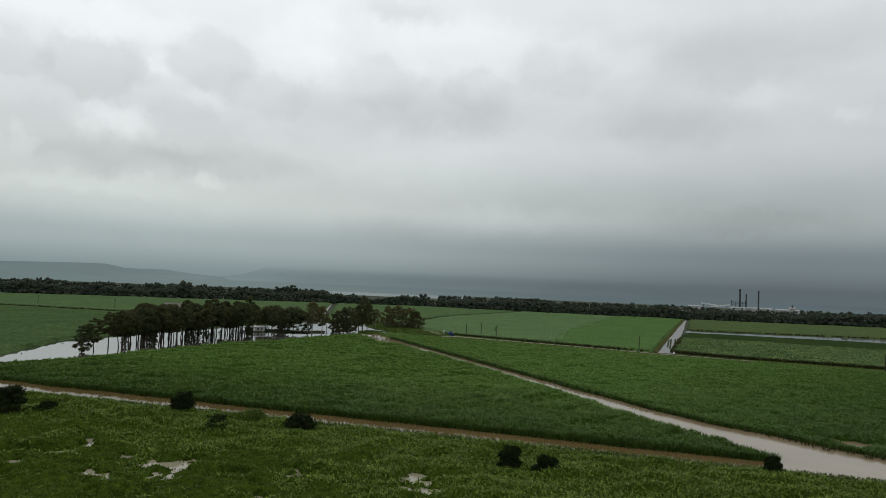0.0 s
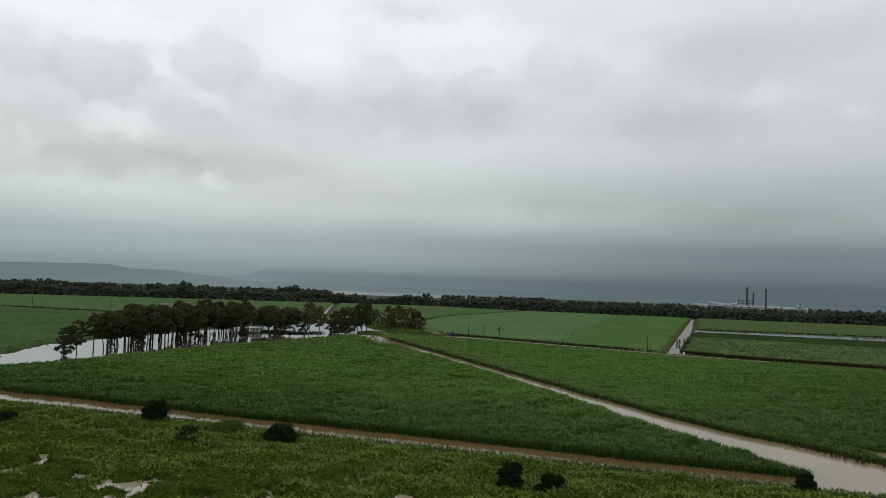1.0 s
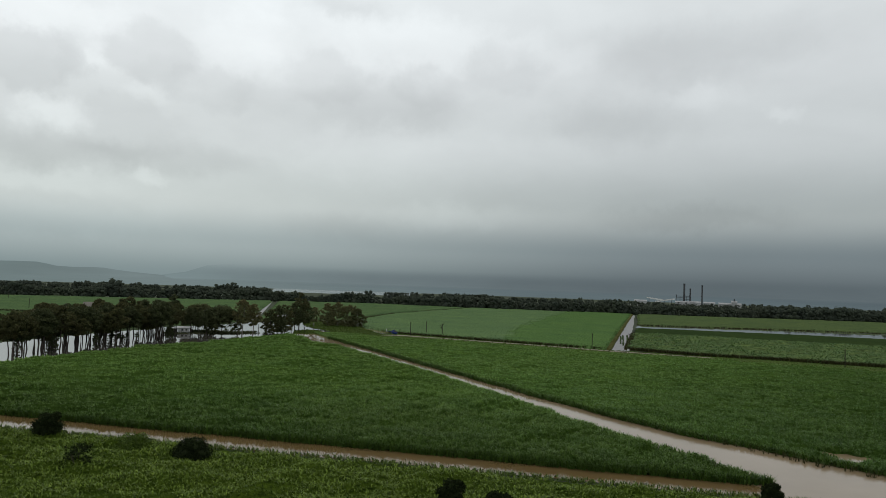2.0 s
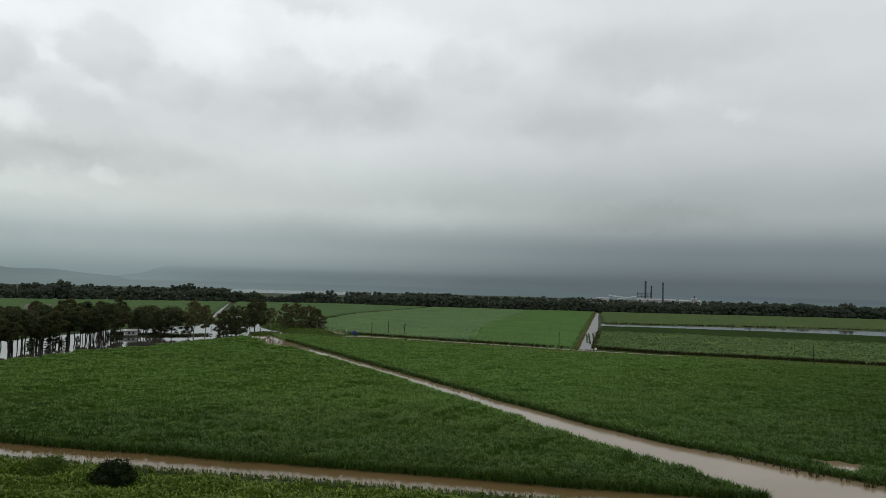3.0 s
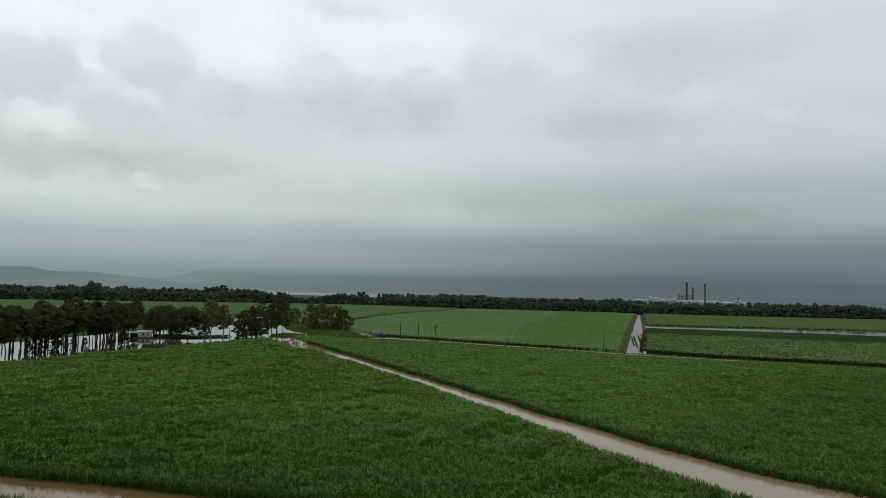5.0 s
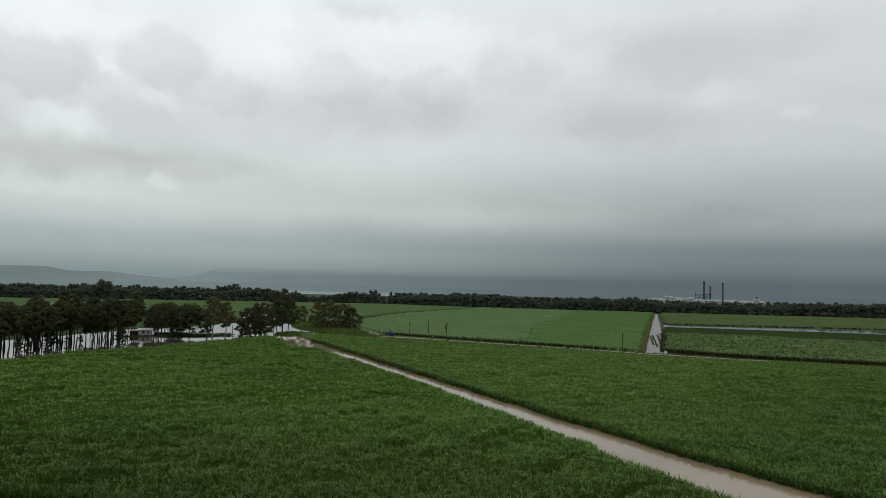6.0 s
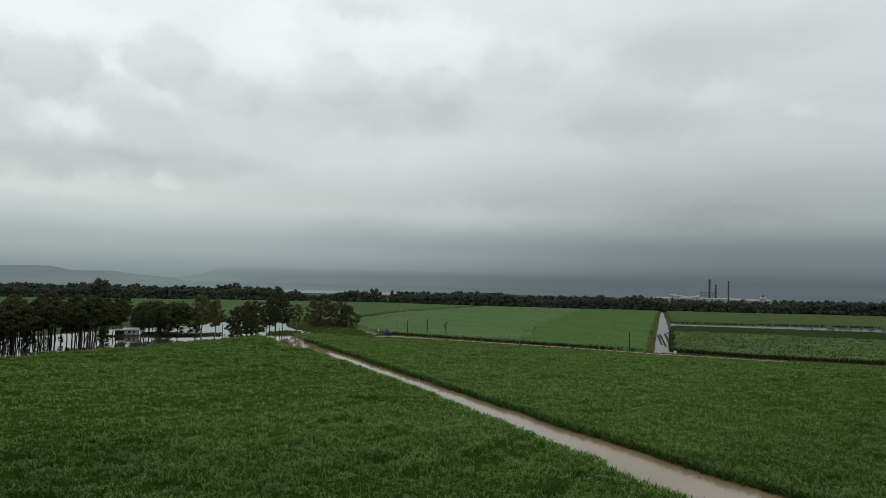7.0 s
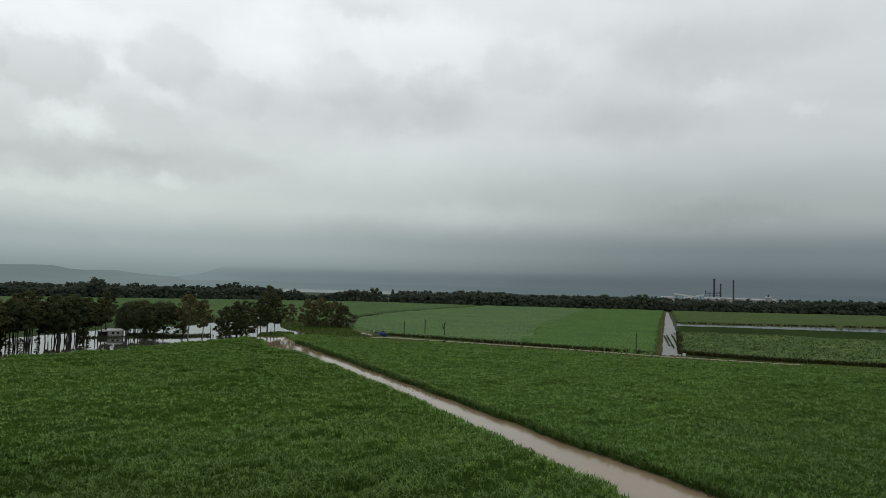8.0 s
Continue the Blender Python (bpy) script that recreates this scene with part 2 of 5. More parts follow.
# Darkening put into the colour of both fields along their near sides
NEAR_DARK_MAIN = (-24, 200.6, 0.642, 0.767, 80, (0.52, 0.53, 0.51))
NEAR_DARK_EAST = (160, 105, -0.3, 0.954, 130, (0.5, 0.53, 0.48))
# Underlayers darker than their leaves: shade between the blades is put into the colour
TOP_MAIN = canopy_material("cane_top", (0.032, 0.064, 0.012), (0.072, 0.134, 0.025), 1.6, 0.9, dull=NEAR_DARK_MAIN)
TOP_EAST = canopy_material("grey_green_cane_top", (0.042, 0.082, 0.016), (0.084, 0.15, 0.032), 1.5, 0.9, dull=NEAR_DARK_EAST)
# Next four: sheen and distance haze are put into the paler, greyer greens
TOP_NORTH = canopy_material("young_cane_top", (0.07, 0.136, 0.046), (0.14, 0.242, 0.084), 0.8, 0.6, 48)
TOP_PALE = canopy_material("pale_cane_top", (0.098, 0.166, 0.074), (0.168, 0.262, 0.12), 0.8, 0.6, 48)
TOP_FAR = canopy_material("far_cane_top", (0.074, 0.13, 0.056), (0.128, 0.2, 0.088), 0.5, 0.4, 48)
TOP_DULL = canopy_material("dull_cane_top", (0.075, 0.112, 0.046), (0.12, 0.168, 0.07), 0.5, 0.4, -45)
TOP_ROUGH = canopy_material("tumbled_cane_top", (0.04, 0.064, 0.02), (0.17, 0.24, 0.09), 0.4, 1.0)
TOP_WEST = canopy_material("deep_green_cane_top", (0.056, 0.1, 0.04), (0.1, 0.16, 0.066), 0.5, 0.4, 48)
TOP_LOW = canopy_material("low_crop_top", (0.03, 0.052, 0.018), (0.046, 0.074, 0.027), 0.5, 0.4)
TOP_MARSH = canopy_material("matted_marsh_grass", (0.022, 0.04, 0.006), (0.074, 0.118, 0.015), 0.9, 1.0)
TOP_VERGE = canopy_material("trampled_grass", (0.062, 0.105, 0.028), (0.12, 0.17, 0.055), 0.6, 0.25)
# Shade inside the tree crowns is put into this darker inner colour
INNER_SHADE = canopy_material("shaded_inner_foliage", (0.045, 0.052, 0.027), (0.078, 0.086, 0.042), 1.0, 0.5)
# Distance haze is put into this lifted, greyish colour of the far crowns
CROWN = canopy_material("hazy_far_crown", (0.05, 0.062, 0.05), (0.074, 0.088, 0.068), 0.3, 0.4)
# Darker copy of the cane leaf, with the shade of standing edges in its colour
CANE_EDGE = leaf_material("shaded_cane_leaf", (0.03, 0.062, 0.011), (0.076, 0.142, 0.022), (0.055, 0.1, 0.018), 0.6, 0.1, 0.05)
CANE = leaf_material("cane_leaf", (0.108, 0.208, 0.039), (0.176, 0.318, 0.063), (0.196, 0.3, 0.07), 0.55, 0.2, 0.02, 0.0, NEAR_DARK_MAIN, 1.18)
CANE_EAST = leaf_material("grey_green_cane_leaf", (0.114, 0.22, 0.046), (0.186, 0.336, 0.072), (0.2, 0.318, 0.082), 0.55, 0.2, 0.02, 0.0, NEAR_DARK_EAST, 1.18)
CANE_YOUNG = leaf_material("young_cane_leaf", (0.07, 0.15, 0.035), (0.13, 0.24, 0.06), (0.12, 0.21, 0.07), 0.55, 0.15, 0.01)
CANE_FAR = leaf_material("far_cane_leaf", (0.045, 0.10, 0.025), (0.085, 0.165, 0.045), (0.09, 0.15, 0.045), 0.55, 0.2, 0.01)
CANE_PALE = leaf_material("pale_cane_leaf", (0.085, 0.16, 0.05), (0.145, 0.24, 0.08), (0.13, 0.215, 0.08), 0.55, 0.15, 0.01)
WEED = leaf_material("weed_leaf", (0.066, 0.11, 0.014), (0.185, 0.272, 0.04), (0.10, 0.15, 0.022), 0.6, 0.15, 0.07)
GRASS = leaf_material("grass_blade", (0.05, 0.088, 0.012), (0.112, 0.172, 0.026), (0.084, 0.132, 0.02), 0.6, 0.15, 0.08)
STRAW = leaf_material("straw_grass", (0.10, 0.11, 0.03), (0.24, 0.23, 0.09), (0.16, 0.17, 0.05), 0.7, 0.1, 0.08)
REED = leaf_material("dry_reed", (0.03, 0.036, 0.015), (0.08, 0.08, 0.03), (0.05, 0.05, 0.02), 0.7, 0.1, 0.2)
GUM_LEAF = leaf_material("gum_leaf", (0.058, 0.068, 0.03), (0.112, 0.12, 0.048), (0.124, 0.10, 0.05), 0.6, 0.15, 0.12, 0.3)
DARK_LEAF = leaf_material("dark_tree_leaf", (0.05, 0.064, 0.03), (0.094, 0.114, 0.048), (0.086, 0.096, 0.045), 0.6, 0.15, 0.2, 0.3)
PALE_LEAF = leaf_material("pale_tree_leaf", (0.10, 0.112, 0.046), (0.19, 0.195, 0.085), (0.215, 0.15, 0.085), 0.6, 0.15, 0.2, 0.3)
BUSH_LEAF = leaf_material("bush_leaf", (0.009, 0.016, 0.006), (0.026, 0.038, 0.013), (0.022, 0.03, 0.012), 0.8, 0.05, 0.2)
# Lightened and bluish: the haze over the far woods is in the leaf colour
WOOD_LEAF = leaf_material("hazy_woodland_leaf", (0.054, 0.07, 0.052), (0.086, 0.106, 0.074), (0.088, 0.1, 0.076), 0.7, 0.1, 0.02, 0.3)
BARK = plain_material("bark", (0.05, 0.042, 0.035), (0.12, 0.10, 0.085), 3.0, 0.9, 0.1, 0, 0.5)
PALE_BARK = plain_material("pale_bark", (0.22, 0.19, 0.16), (0.36, 0.32, 0.28), 2.0, 0.9, 0.1, 0, 0.4)
FLOOD = water_material("muddy_flood_water", (0.265, 0.198, 0.118), (0.32, 0.242, 0.15), 0.012, 0.5)
PUDDLE = water_material("shallow_silty_water", (0.33, 0.298, 0.205), (0.39, 0.355, 0.255), 0.004, 0.5)
BROWN = water_material("brown_ditch_water", (0.148, 0.098, 0.04), (0.19, 0.13, 0.058), 0.0015, 0.8)
STILL = water_material("still_lagoon_water", (0.07, 0.066, 0.056), (0.10, 0.093, 0.08), 0.004, 0.4)
LAKE = water_material("wind_ruffled_silty_water", (0.11, 0.112, 0.108), (0.14, 0.142, 0.136), 0.3, 0.3)
SAND = plain_material("wet_sand_track", (0.22, 0.185, 0.12), (0.38, 0.335, 0.24), 0.4, 0.75, 0.3, 0, 0.3)
ROAD = plain_material("wet_pale_road", (0.15, 0.15, 0.145), (0.23, 0.23, 0.22), 0.25, 0.45, 0.5)
TIMBER = plain_material("weathered_timber", (0.025, 0.022, 0.02), (0.06, 0.052, 0.045), 4.0, 0.85, 0.15)


def ground_material():
    m, nt, b = material("wet_earth_and_grass", 0.85, 0.2)
    big = ramp_of(nt, noise_of(nt, 0.004, 5, 0.6), [(0.3, (0.035, 0.06, 0.02)), (0.7, (0.06, 0.085, 0.03))])
    fine = ramp_of(nt, noise_of(nt, 0.35, 6, 0.65), [(0.4, (0.5, 0.5, 0.5)), (0.75, (1.2, 1.1, 0.9))])
    nt.links.new(mix_of(nt, 1.0, big, fine, "MULTIPLY"), b.inputs["Base Color"])
    return m


GROUND = ground_material()


# ---- geometry helpers ----
def raw_mesh(name, verts, faces, mats, idx=None, smooth=False):
    """A mesh from arrays: verts (n, 3); faces a list of arrays (m, 3) or (m, 4)."""
    me = bpy.data.meshes.new(name)
    verts = np.asarray(verts, np.float32)
    me.vertices.add(len(verts))
    me.vertices.foreach_set("co", verts.ravel())
    loops = np.concatenate([np.asarray(f, np.int32).ravel() for f in faces if len(f)])
    sizes = np.concatenate([np.full(len(f), f.shape[1], np.int32) for f in faces if len(f)])
    me.loops.add(len(loops))
    me.loops.foreach_set("vertex_index", loops)
    me.polygons.add(len(sizes))
    me.polygons.foreach_set("loop_start", np.concatenate([[0], np.cumsum(sizes)[:-1]]).astype(np.int32))
    for m in mats:
        me.materials.append(m)
    if idx is not None:
        me.polygons.foreach_set("material_index", np.asarray(idx, np.int32))
    me.polygons.foreach_set("use_smooth", np.full(len(sizes), smooth))
    me.update(calc_edges=True)
    me.validate()
    return me


def part(name, bm, mat, parent=None, label=""):
    me = bpy.data.meshes.new(name)
    bm.to_mesh(me)
    bm.free()
    me.materials.append(mat)
    ob = new(name, me)
    ob.parent = parent
    if label:
        tagged(ob, label)
    return ob


def thing(name, m, label, category, group="", kind=""):
    ob = new(name)
    ob.empty_display_size = 0.5
    ob.matrix_world = m
    return tagged(ob, label, category, group, kind)


def box(bm, cx, cy, cz, sx, sy, sz, bevel=0.0, rot=None):
    g = bmesh.ops.create_cube(bm, size=1.0, matrix=Matrix.LocRotScale((cx, cy, cz), rot, (sx, sy, sz)))
    if bevel:
        bmesh.ops.bevel(bm, geom=list({e for v in g["verts"] for e in v.link_edges}), offset=bevel, segments=1, affect="EDGES")
    return g["verts"]


def rod(bm, p, q, r0, r1=None, n=8):
    p, q = Vector(p), Vector(q)
    m = Matrix.Translation((p + q) / 2) @ (q - p).to_track_quat("Z", "Y").to_matrix().to_4x4()
    return bmesh.ops.create_cone(bm, cap_ends=True, segments=n, radius1=r0, radius2=r0 if r1 is None else r1, depth=(q - p).length, matrix=m)["verts"]


TABLE = np.random.RandomState(7).rand(128, 128)


def vnoise(x, y, size, seed=0):
    """Smooth value noise in 0..1, lumps about size metres wide."""
    x, y = np.asarray(x) / size + 13.7 * seed, np.asarray(y) / size + 7.3 * seed
    i, j = np.floor(x).astype(int), np.floor(y).astype(int)
    u, v = x - i, y - j
    u, v = u * u * (3 - 2 * u), v * v * (3 - 2 * v)
    g = lambda a, b: TABLE[a % 128, b % 128]  # noqa: E731
    return (g(i, j) * (1 - u) + g(i + 1, j) * u) * (1 - v) + (g(i, j + 1) * (1 - u) + g(i + 1, j + 1) * u) * v


def inside(poly, x, y):
    c = np.zeros(np.shape(x), bool)
    for (x0, y0), (x1, y1) in zip(poly, poly[1:] + poly[:1]):
        if y0 == y1:
            continue
        c ^= ((y0 > y) != (y1 > y)) & (x < (x1 - x0) * (y - y0) / (y1 - y0) + x0)
    return c


def scatter(poly, step, rs, holes=(), thin=None):
    """Jittered points in an outline."""
    p = np.array(poly)
    lo, hi = p.min(0), p.max(0)
    gx, gy = np.meshgrid(np.arange(lo[0], hi[0], step), np.arange(lo[1], hi[1], step))
    x = gx.ravel() + rs.uniform(-0.5, 0.5, gx.size) * step
    y = gy.ravel() + rs.uniform(-0.5, 0.5, gx.size) * step
    k = inside(poly, x, y)
    for h in holes:
        k &= ~inside(h, x, y)
    x, y = x[k], y[k]
    if thin is not None:
        k = rs.rand(len(x)) < thin(x, y)
        x, y = x[k], y[k]
    return x, y


def blades(x, y, z, rs, count, length, width, lean=(0.1, 0.7), bend=(0.3, 1.1), spread=0.15, simple=False):
    """Tufts of bent leaf blades at the points: verts and triangles."""
    n = len(x) * count
    bx, by, bz = (np.repeat(v, count) for v in (x, y, z))
    bx, by = bx + rs.uniform(-spread, spread, n), by + rs.uniform(-spread, spread, n)
    a = rs.uniform(0, 2 * np.pi, n)
    L = rs.uniform(*length, n)
    w = rs.uniform(*width, n) / 2
    t0 = rs.uniform(*lean, n)
    t1 = t0 + rs.uniform(*bend, n)
    ca, sa = np.cos(a), np.sin(a)
    wx, wy = -sa * w, ca * w
    r1, h1 = np.sin(t0) * L * 0.55, np.cos(t0) * L * 0.55
    r2, h2 = r1 + np.sin(t1) * L * 0.45, h1 + np.cos(t1) * L * 0.45
    P = lambda r, h, s: np.stack([bx + ca * r + wx * s, by + sa * r + wy * s, bz + h], 1)  # noqa: E731
    o = np.arange(n)[:, None]
    if simple:
        v = np.stack([P(0, 0, -1), P(0, 0, 1), P(r2, h2, 0)], 1).reshape(-1, 3)
        return v, (o * 3 + [[0, 1, 2]]).reshape(-1, 3)
    v = np.stack([P(0, 0, -1), P(0, 0, 1), P(r1, h1, -0.9), P(r1, h1, 0.9), P(r2, h2, 0)], 1).reshape(-1, 3)
    return v, np.concatenate([o * 5 + [[0, 1, 3]], o * 5 + [[0, 3, 2]], o * 5 + [[2, 3, 4]]], 1).reshape(-1, 3)


def crop_z(x, y, height, rough, lump, seed, dips=0.0):
    """Height of a crop's top: soft lumps, and long dips where stools are laid or missing."""
    z = height * (1 - rough) + height * rough * (0.6 * vnoise(x, y, lump, seed) + 0.4 * vnoise(x, y, lump / 4, seed + 1)) * 1.6
    return z * (1 - dips * laid(x, y, seed)) if dips else z


def laid(x, y, seed):
    """0 to 1: long spots where the stools are laid flat."""
    d = 0.6 * vnoise(0.35 * x + 0.25 * y, y - 0.6 * x, 4.5, seed + 8) + 0.4 * vnoise(x, y, 1.7, seed + 9)
    return np.clip((d - 0.6) * 7, 0, 1)


def worn(line, amp, piece=4.0, closed=False, seed=3):
    """An outline cut into short pieces and pushed about by position, so that a field and its edge wander alike."""
    pts = []
    for (x0, y0), (x1, y1) in zip(line, line[1:] + (line[:1] if closed else [])):
        d = math.hypot(x1 - x0, y1 - y0)
        n = max(1, int(d / piece))
        for k in range(n):
            pts.append((x0 + (x1 - x0) * k / n, y0 + (y1 - y0) * k / n))
    if not closed:
        pts.append(line[-1])
    p = np.array(pts)
    dx = vnoise(p[:, 0], p[:, 1], 9, seed) + 0.5 * vnoise(p[:, 0], p[:, 1], 3.5, seed + 1) - 0.75
    dy = vnoise(p[:, 0], p[:, 1], 9, seed + 2) + 0.5 * vnoise(p[:, 0], p[:, 1], 3.5, seed + 3) - 0.75
    return [(float(a), float(b)) for a, b in zip(p[:, 0] + amp * dx * 1.5, p[:, 1] + amp * dy * 1.5)]


def canopy(poly, step, height, holes=(), seed=0, lump=6.0, rough=0.35, dips=0.0):
    """A crop's closed mass: a bumpy top that drops to the ground all round."""
    p = np.array(poly)
    lo, hi = p.min(0) - step * 2, p.max(0) + step * 2
    nx, ny = int((hi[0] - lo[0]) / step) + 1, int((hi[1] - lo[1]) / step) + 1
    gx, gy = np.meshgrid(lo[0] + np.arange(nx) * step, lo[1] + np.arange(ny) * step, indexing="ij")
    rs = np.random.RandomState(seed + 5)
    gx = gx + rs.uniform(-0.3, 0.3, gx.shape) * step
    gy = gy + rs.uniform(-0.3, 0.3, gy.shape) * step
    cx, cy = gx[:-1, :-1] + step / 2, gy[:-1, :-1] + step / 2
    k = inside(poly, cx, cy)
    for h in holes:
        k &= ~inside(h, cx, cy)
    full = np.pad(k, 1)
    solid = full[:-1, :-1] & full[1:, :-1] & full[:-1, 1:] & full[1:, 1:]
    z = crop_z(gx, gy, height, rough, lump, seed, dips)
    z = np.where(solid, z, 0.0)
    i, j = np.nonzero(k)
    v = np.stack([gx.ravel(), gy.ravel(), z.ravel()], 1)
    f = np.stack([i * ny + j, (i + 1) * ny + j, (i + 1) * ny + j + 1, i * ny + j + 1], 1)
    used, inv = np.unique(f, return_inverse=True)
    return v[used], inv.reshape(f.shape)


def field(name, label, category, poly, height, step, tuft, count, length, width, mats, seed=0, holes=(), thin=None, lump=6.0, rough=0.35,
          simple=False, lean=(0.1, 0.7), bend=(0.3, 1.1), depth=0.35):
    rs = np.random.RandomState(seed)
    v, f = canopy(poly, step, height, holes, seed, lump, rough)
    x, y = scatter(poly, tuft, rs, holes, thin)
    z = crop_z(x, y, height, rough, lump, seed)
    bv, bf = blades(x, y, np.maximum(z - depth, 0), rs, count, length, width, lean, bend, simple=simple)
    me = raw_mesh(name, np.concatenate([v, bv]), [f, bf + len(v)], mats, np.r_[np.ones(len(f)), np.zeros(len(bf))])
    return tagged(new(name, me), label, category, kind="stuff")


def edge_band(name, label, category, line, width, step, height, mats, seed, count=5, w=(0.06, 0.14), lean=(0.0, 0.4), bend=(0.2, 0.9)):
    """Blades along a line: the standing edge of a crop, or a grass verge."""
    rs = np.random.RandomState(seed)
    xs, ys = [], []
    for (x0, y0), (x1, y1) in zip(line, line[1:]):
        d = math.hypot(x1 - x0, y1 - y0)
        n = max(2, int(d / step))
        s, o = rs.rand(n), rs.uniform(-0.5, 0.5, n) * width
        xs.append(x0 + (x1 - x0) * s - (y1 - y0) / d * o)
        ys.append(y0 + (y1 - y0) * s + (x1 - x0) / d * o)
    x, y = np.concatenate(xs), np.concatenate(ys)
    v, f = blades(x, y, np.zeros(len(x)), rs, count, height, w, lean, bend)
    return tagged(new(name, raw_mesh(name, v, [f], mats)), label, category, kind="stuff")


def sheet(name, label, category, outline, z, mat, ragged=0.0, seed=0, piece=3.0):
    """A flat sheet with a worn outline, of kind structure."""
    pts = []
    for i, ((x0, y0), (x1, y1)) in enumerate(zip(outline, outline[1:] + outline[:1])):
        d = math.hypot(x1 - x0, y1 - y0)
        n = max(1, int(d / piece)) if ragged else 1
        for s in range(n):
            u = s / n
            x, y = x0 + (x1 - x0) * u, y0 + (y1 - y0) * u
            o = ragged * (2 * float(vnoise(x, y, piece * 2, seed)) - 1) if s else 0.0
            pts.append((x - (y1 - y0) / d * o, y + (x1 - x0) / d * o, z))
    bm = bmesh.new()
    face = bm.faces.new([bm.verts.new(p) for p in pts])
    if face.normal.z < 0 or face.calc_area() and (face.normal_update() or face.normal.z < 0):
        face.normal_flip()
    bmesh.ops.triangulate(bm, faces=[face])
    ob = part(name, bm, mat)
    return tagged(ob, label, category, kind="structure")


# ---- plan: outlines in metres ----
MAIN = [(-75, 243.5), (-34, 209), (99.0, 97.5), (103.6, 94.5), (103.5, 106), (104.5, 107), (104.7, 112), (103.3, 113), (103.5, 150), (105.1, 151), (104.5, 165), (105.5, 178), (106.7, 205), (107.3, 225), (106.9, 298), (105.6, 312), (102, 324), (100.6, 332), (102.6, 350), (103.6, 360), (101, 372), (79, 352), (56, 329), (29, 310), (6.5, 283.5), (-12, 264), (-27, 246.5), (-39, 240), (-75, 250)]
EAST = [(127, 70), (127.5, 100), (122.5, 113), (118.8, 126), (117.4, 145), (117, 352), (120, 388), (127, 384), (134, 382), (138, 372), (142, 356), (150, 342), (172, 333), (185, 311), (199, 295), (211, 279), (217, 269), (234, 252), (250, 234), (259, 220), (300, 170), (250, 115), (180, 80)]
VERGE = [(121, 392), (128, 386), (140, 374), (144, 358), (152, 344), (174, 335), (188, 313), (202, 297), (214, 281), (220, 271), (236, 254), (262, 222), (303, 172), (383, 82), (420, 74), (300, 212), (285, 228), (258, 255), (238, 280), (229, 286), (166, 382), (150, 380)]
POOL = [(128.5, 97), (136, 100), (135, 104), (130, 108), (128.5, 103)]
NORTH = [(252, 410), (201, 333), (229.1, 284.8), (399.8, 472.8), (578, 668), (560, 700), (511, 708), (343, 516)]
NORTH_PALE = [(164, 384), (206, 328), (257, 406), (348.5, 512), (516, 704), (432, 782), (303, 651), (252, 599), (216, 551), (194, 519), (160, 428)]
BACK = [(118, 484), (150, 500), (189, 524), (212, 559), (248, 606), (299, 660), (426, 790), (330, 862), (216, 885), (142, 605), (112, 505)]
WEST_BACK = [(104, 508), (134, 606), (210, 888), (-100, 897), (-400, 900), (-400, 800), (-106, 617), (-26, 562), (60, 548)]
WEST = [(-400, 300), (-60, 262), (-45, 268), (-40, 291), (-33, 324), (-17, 350), (20, 402), (50, 442), (84, 466), (95, 480), (100, 505), (58, 543), (-27, 556), (-107, 611), (-400, 790)]
ROUGH = [(241, 285), (258, 256), (285, 229), (420, 75), (560, 110), (440, 262), (395, 311), (350, 357), (325, 376)]
LOW = [(328, 380), (352, 360), (397, 314), (442, 265), (562, 113), (660, 165), (545, 303), (484, 369), (412, 421), (384, 440)]
EAST_BACK = [(418, 477), (450, 456), (508, 434), (552, 413), (700, 320), (900, 500), (800, 572), (720, 607), (640, 642), (590, 672)]
WEEDS = [(-50, 208), (-37, 196), (95, 90), (99, 86.5), (127, 65), (118, 54), (60, 62), (20, 76), (-25, 90), (-48, 140)]
CHANNEL = [(98.5, 372), (98.5, 320), (101.0, 300), (101.0, 92), (98.5, 89), (127, 64), (160, 40), (170, 60), (128, 101), (123.5, 113), (119, 127), (117.6, 145), (117.6, 352), (122, 382), (126, 392), (127, 404), (112, 400), (106, 388)]
TRACK = [(-95, 262), (-36, 211), (99.5, 97.5), (103, 94), (99.8, 87.5), (95.8, 91), (-36.5, 197.5), (-96, 246.5)]
LAGOON = [(-75, 235), (-30, 238), (-10, 258), (8, 278), (32, 306), (60, 325), (105, 355), (112, 394), (126, 391), (132, 402), (130, 424), (131, 446), (135, 466), (146, 500), (120, 486), (96, 478), (84, 466), (50, 442), (20, 402), (-16, 350), (-32, 324), (-39, 291), (-46, 267), (-75, 262)]
ISLE = [(128.5, 391), (140, 378), (150, 381), (166, 384), (162, 430), (160, 470), (152, 500), (143, 497), (133.5, 466), (129.5, 446), (129, 424), (131.5, 411), (131.5, 401)]
SPIT = [(106.5, 384), (112, 381.5), (120, 383), (124, 392), (126, 403), (120.5, 408), (111, 400)]
SAND_TRACK = [(156, 376), (164, 373), (178, 353), (196, 330), (212, 309), (231, 280), (258, 248), (256, 246), (228, 277), (209, 306), (193, 327), (175, 350), (161, 367), (150, 372)]
TURNOUT = [(155, 383), (161.5, 386), (163, 405), (161, 424), (156, 423), (157, 404), (154, 390)]
TREE_FRONT = [(-700, 930), (-155, 900), (216, 890), (330, 862), (370, 815), (470, 735), (560, 700), (640, 645), (720, 608), (800, 575), (1000, 480), (1300, 330)]

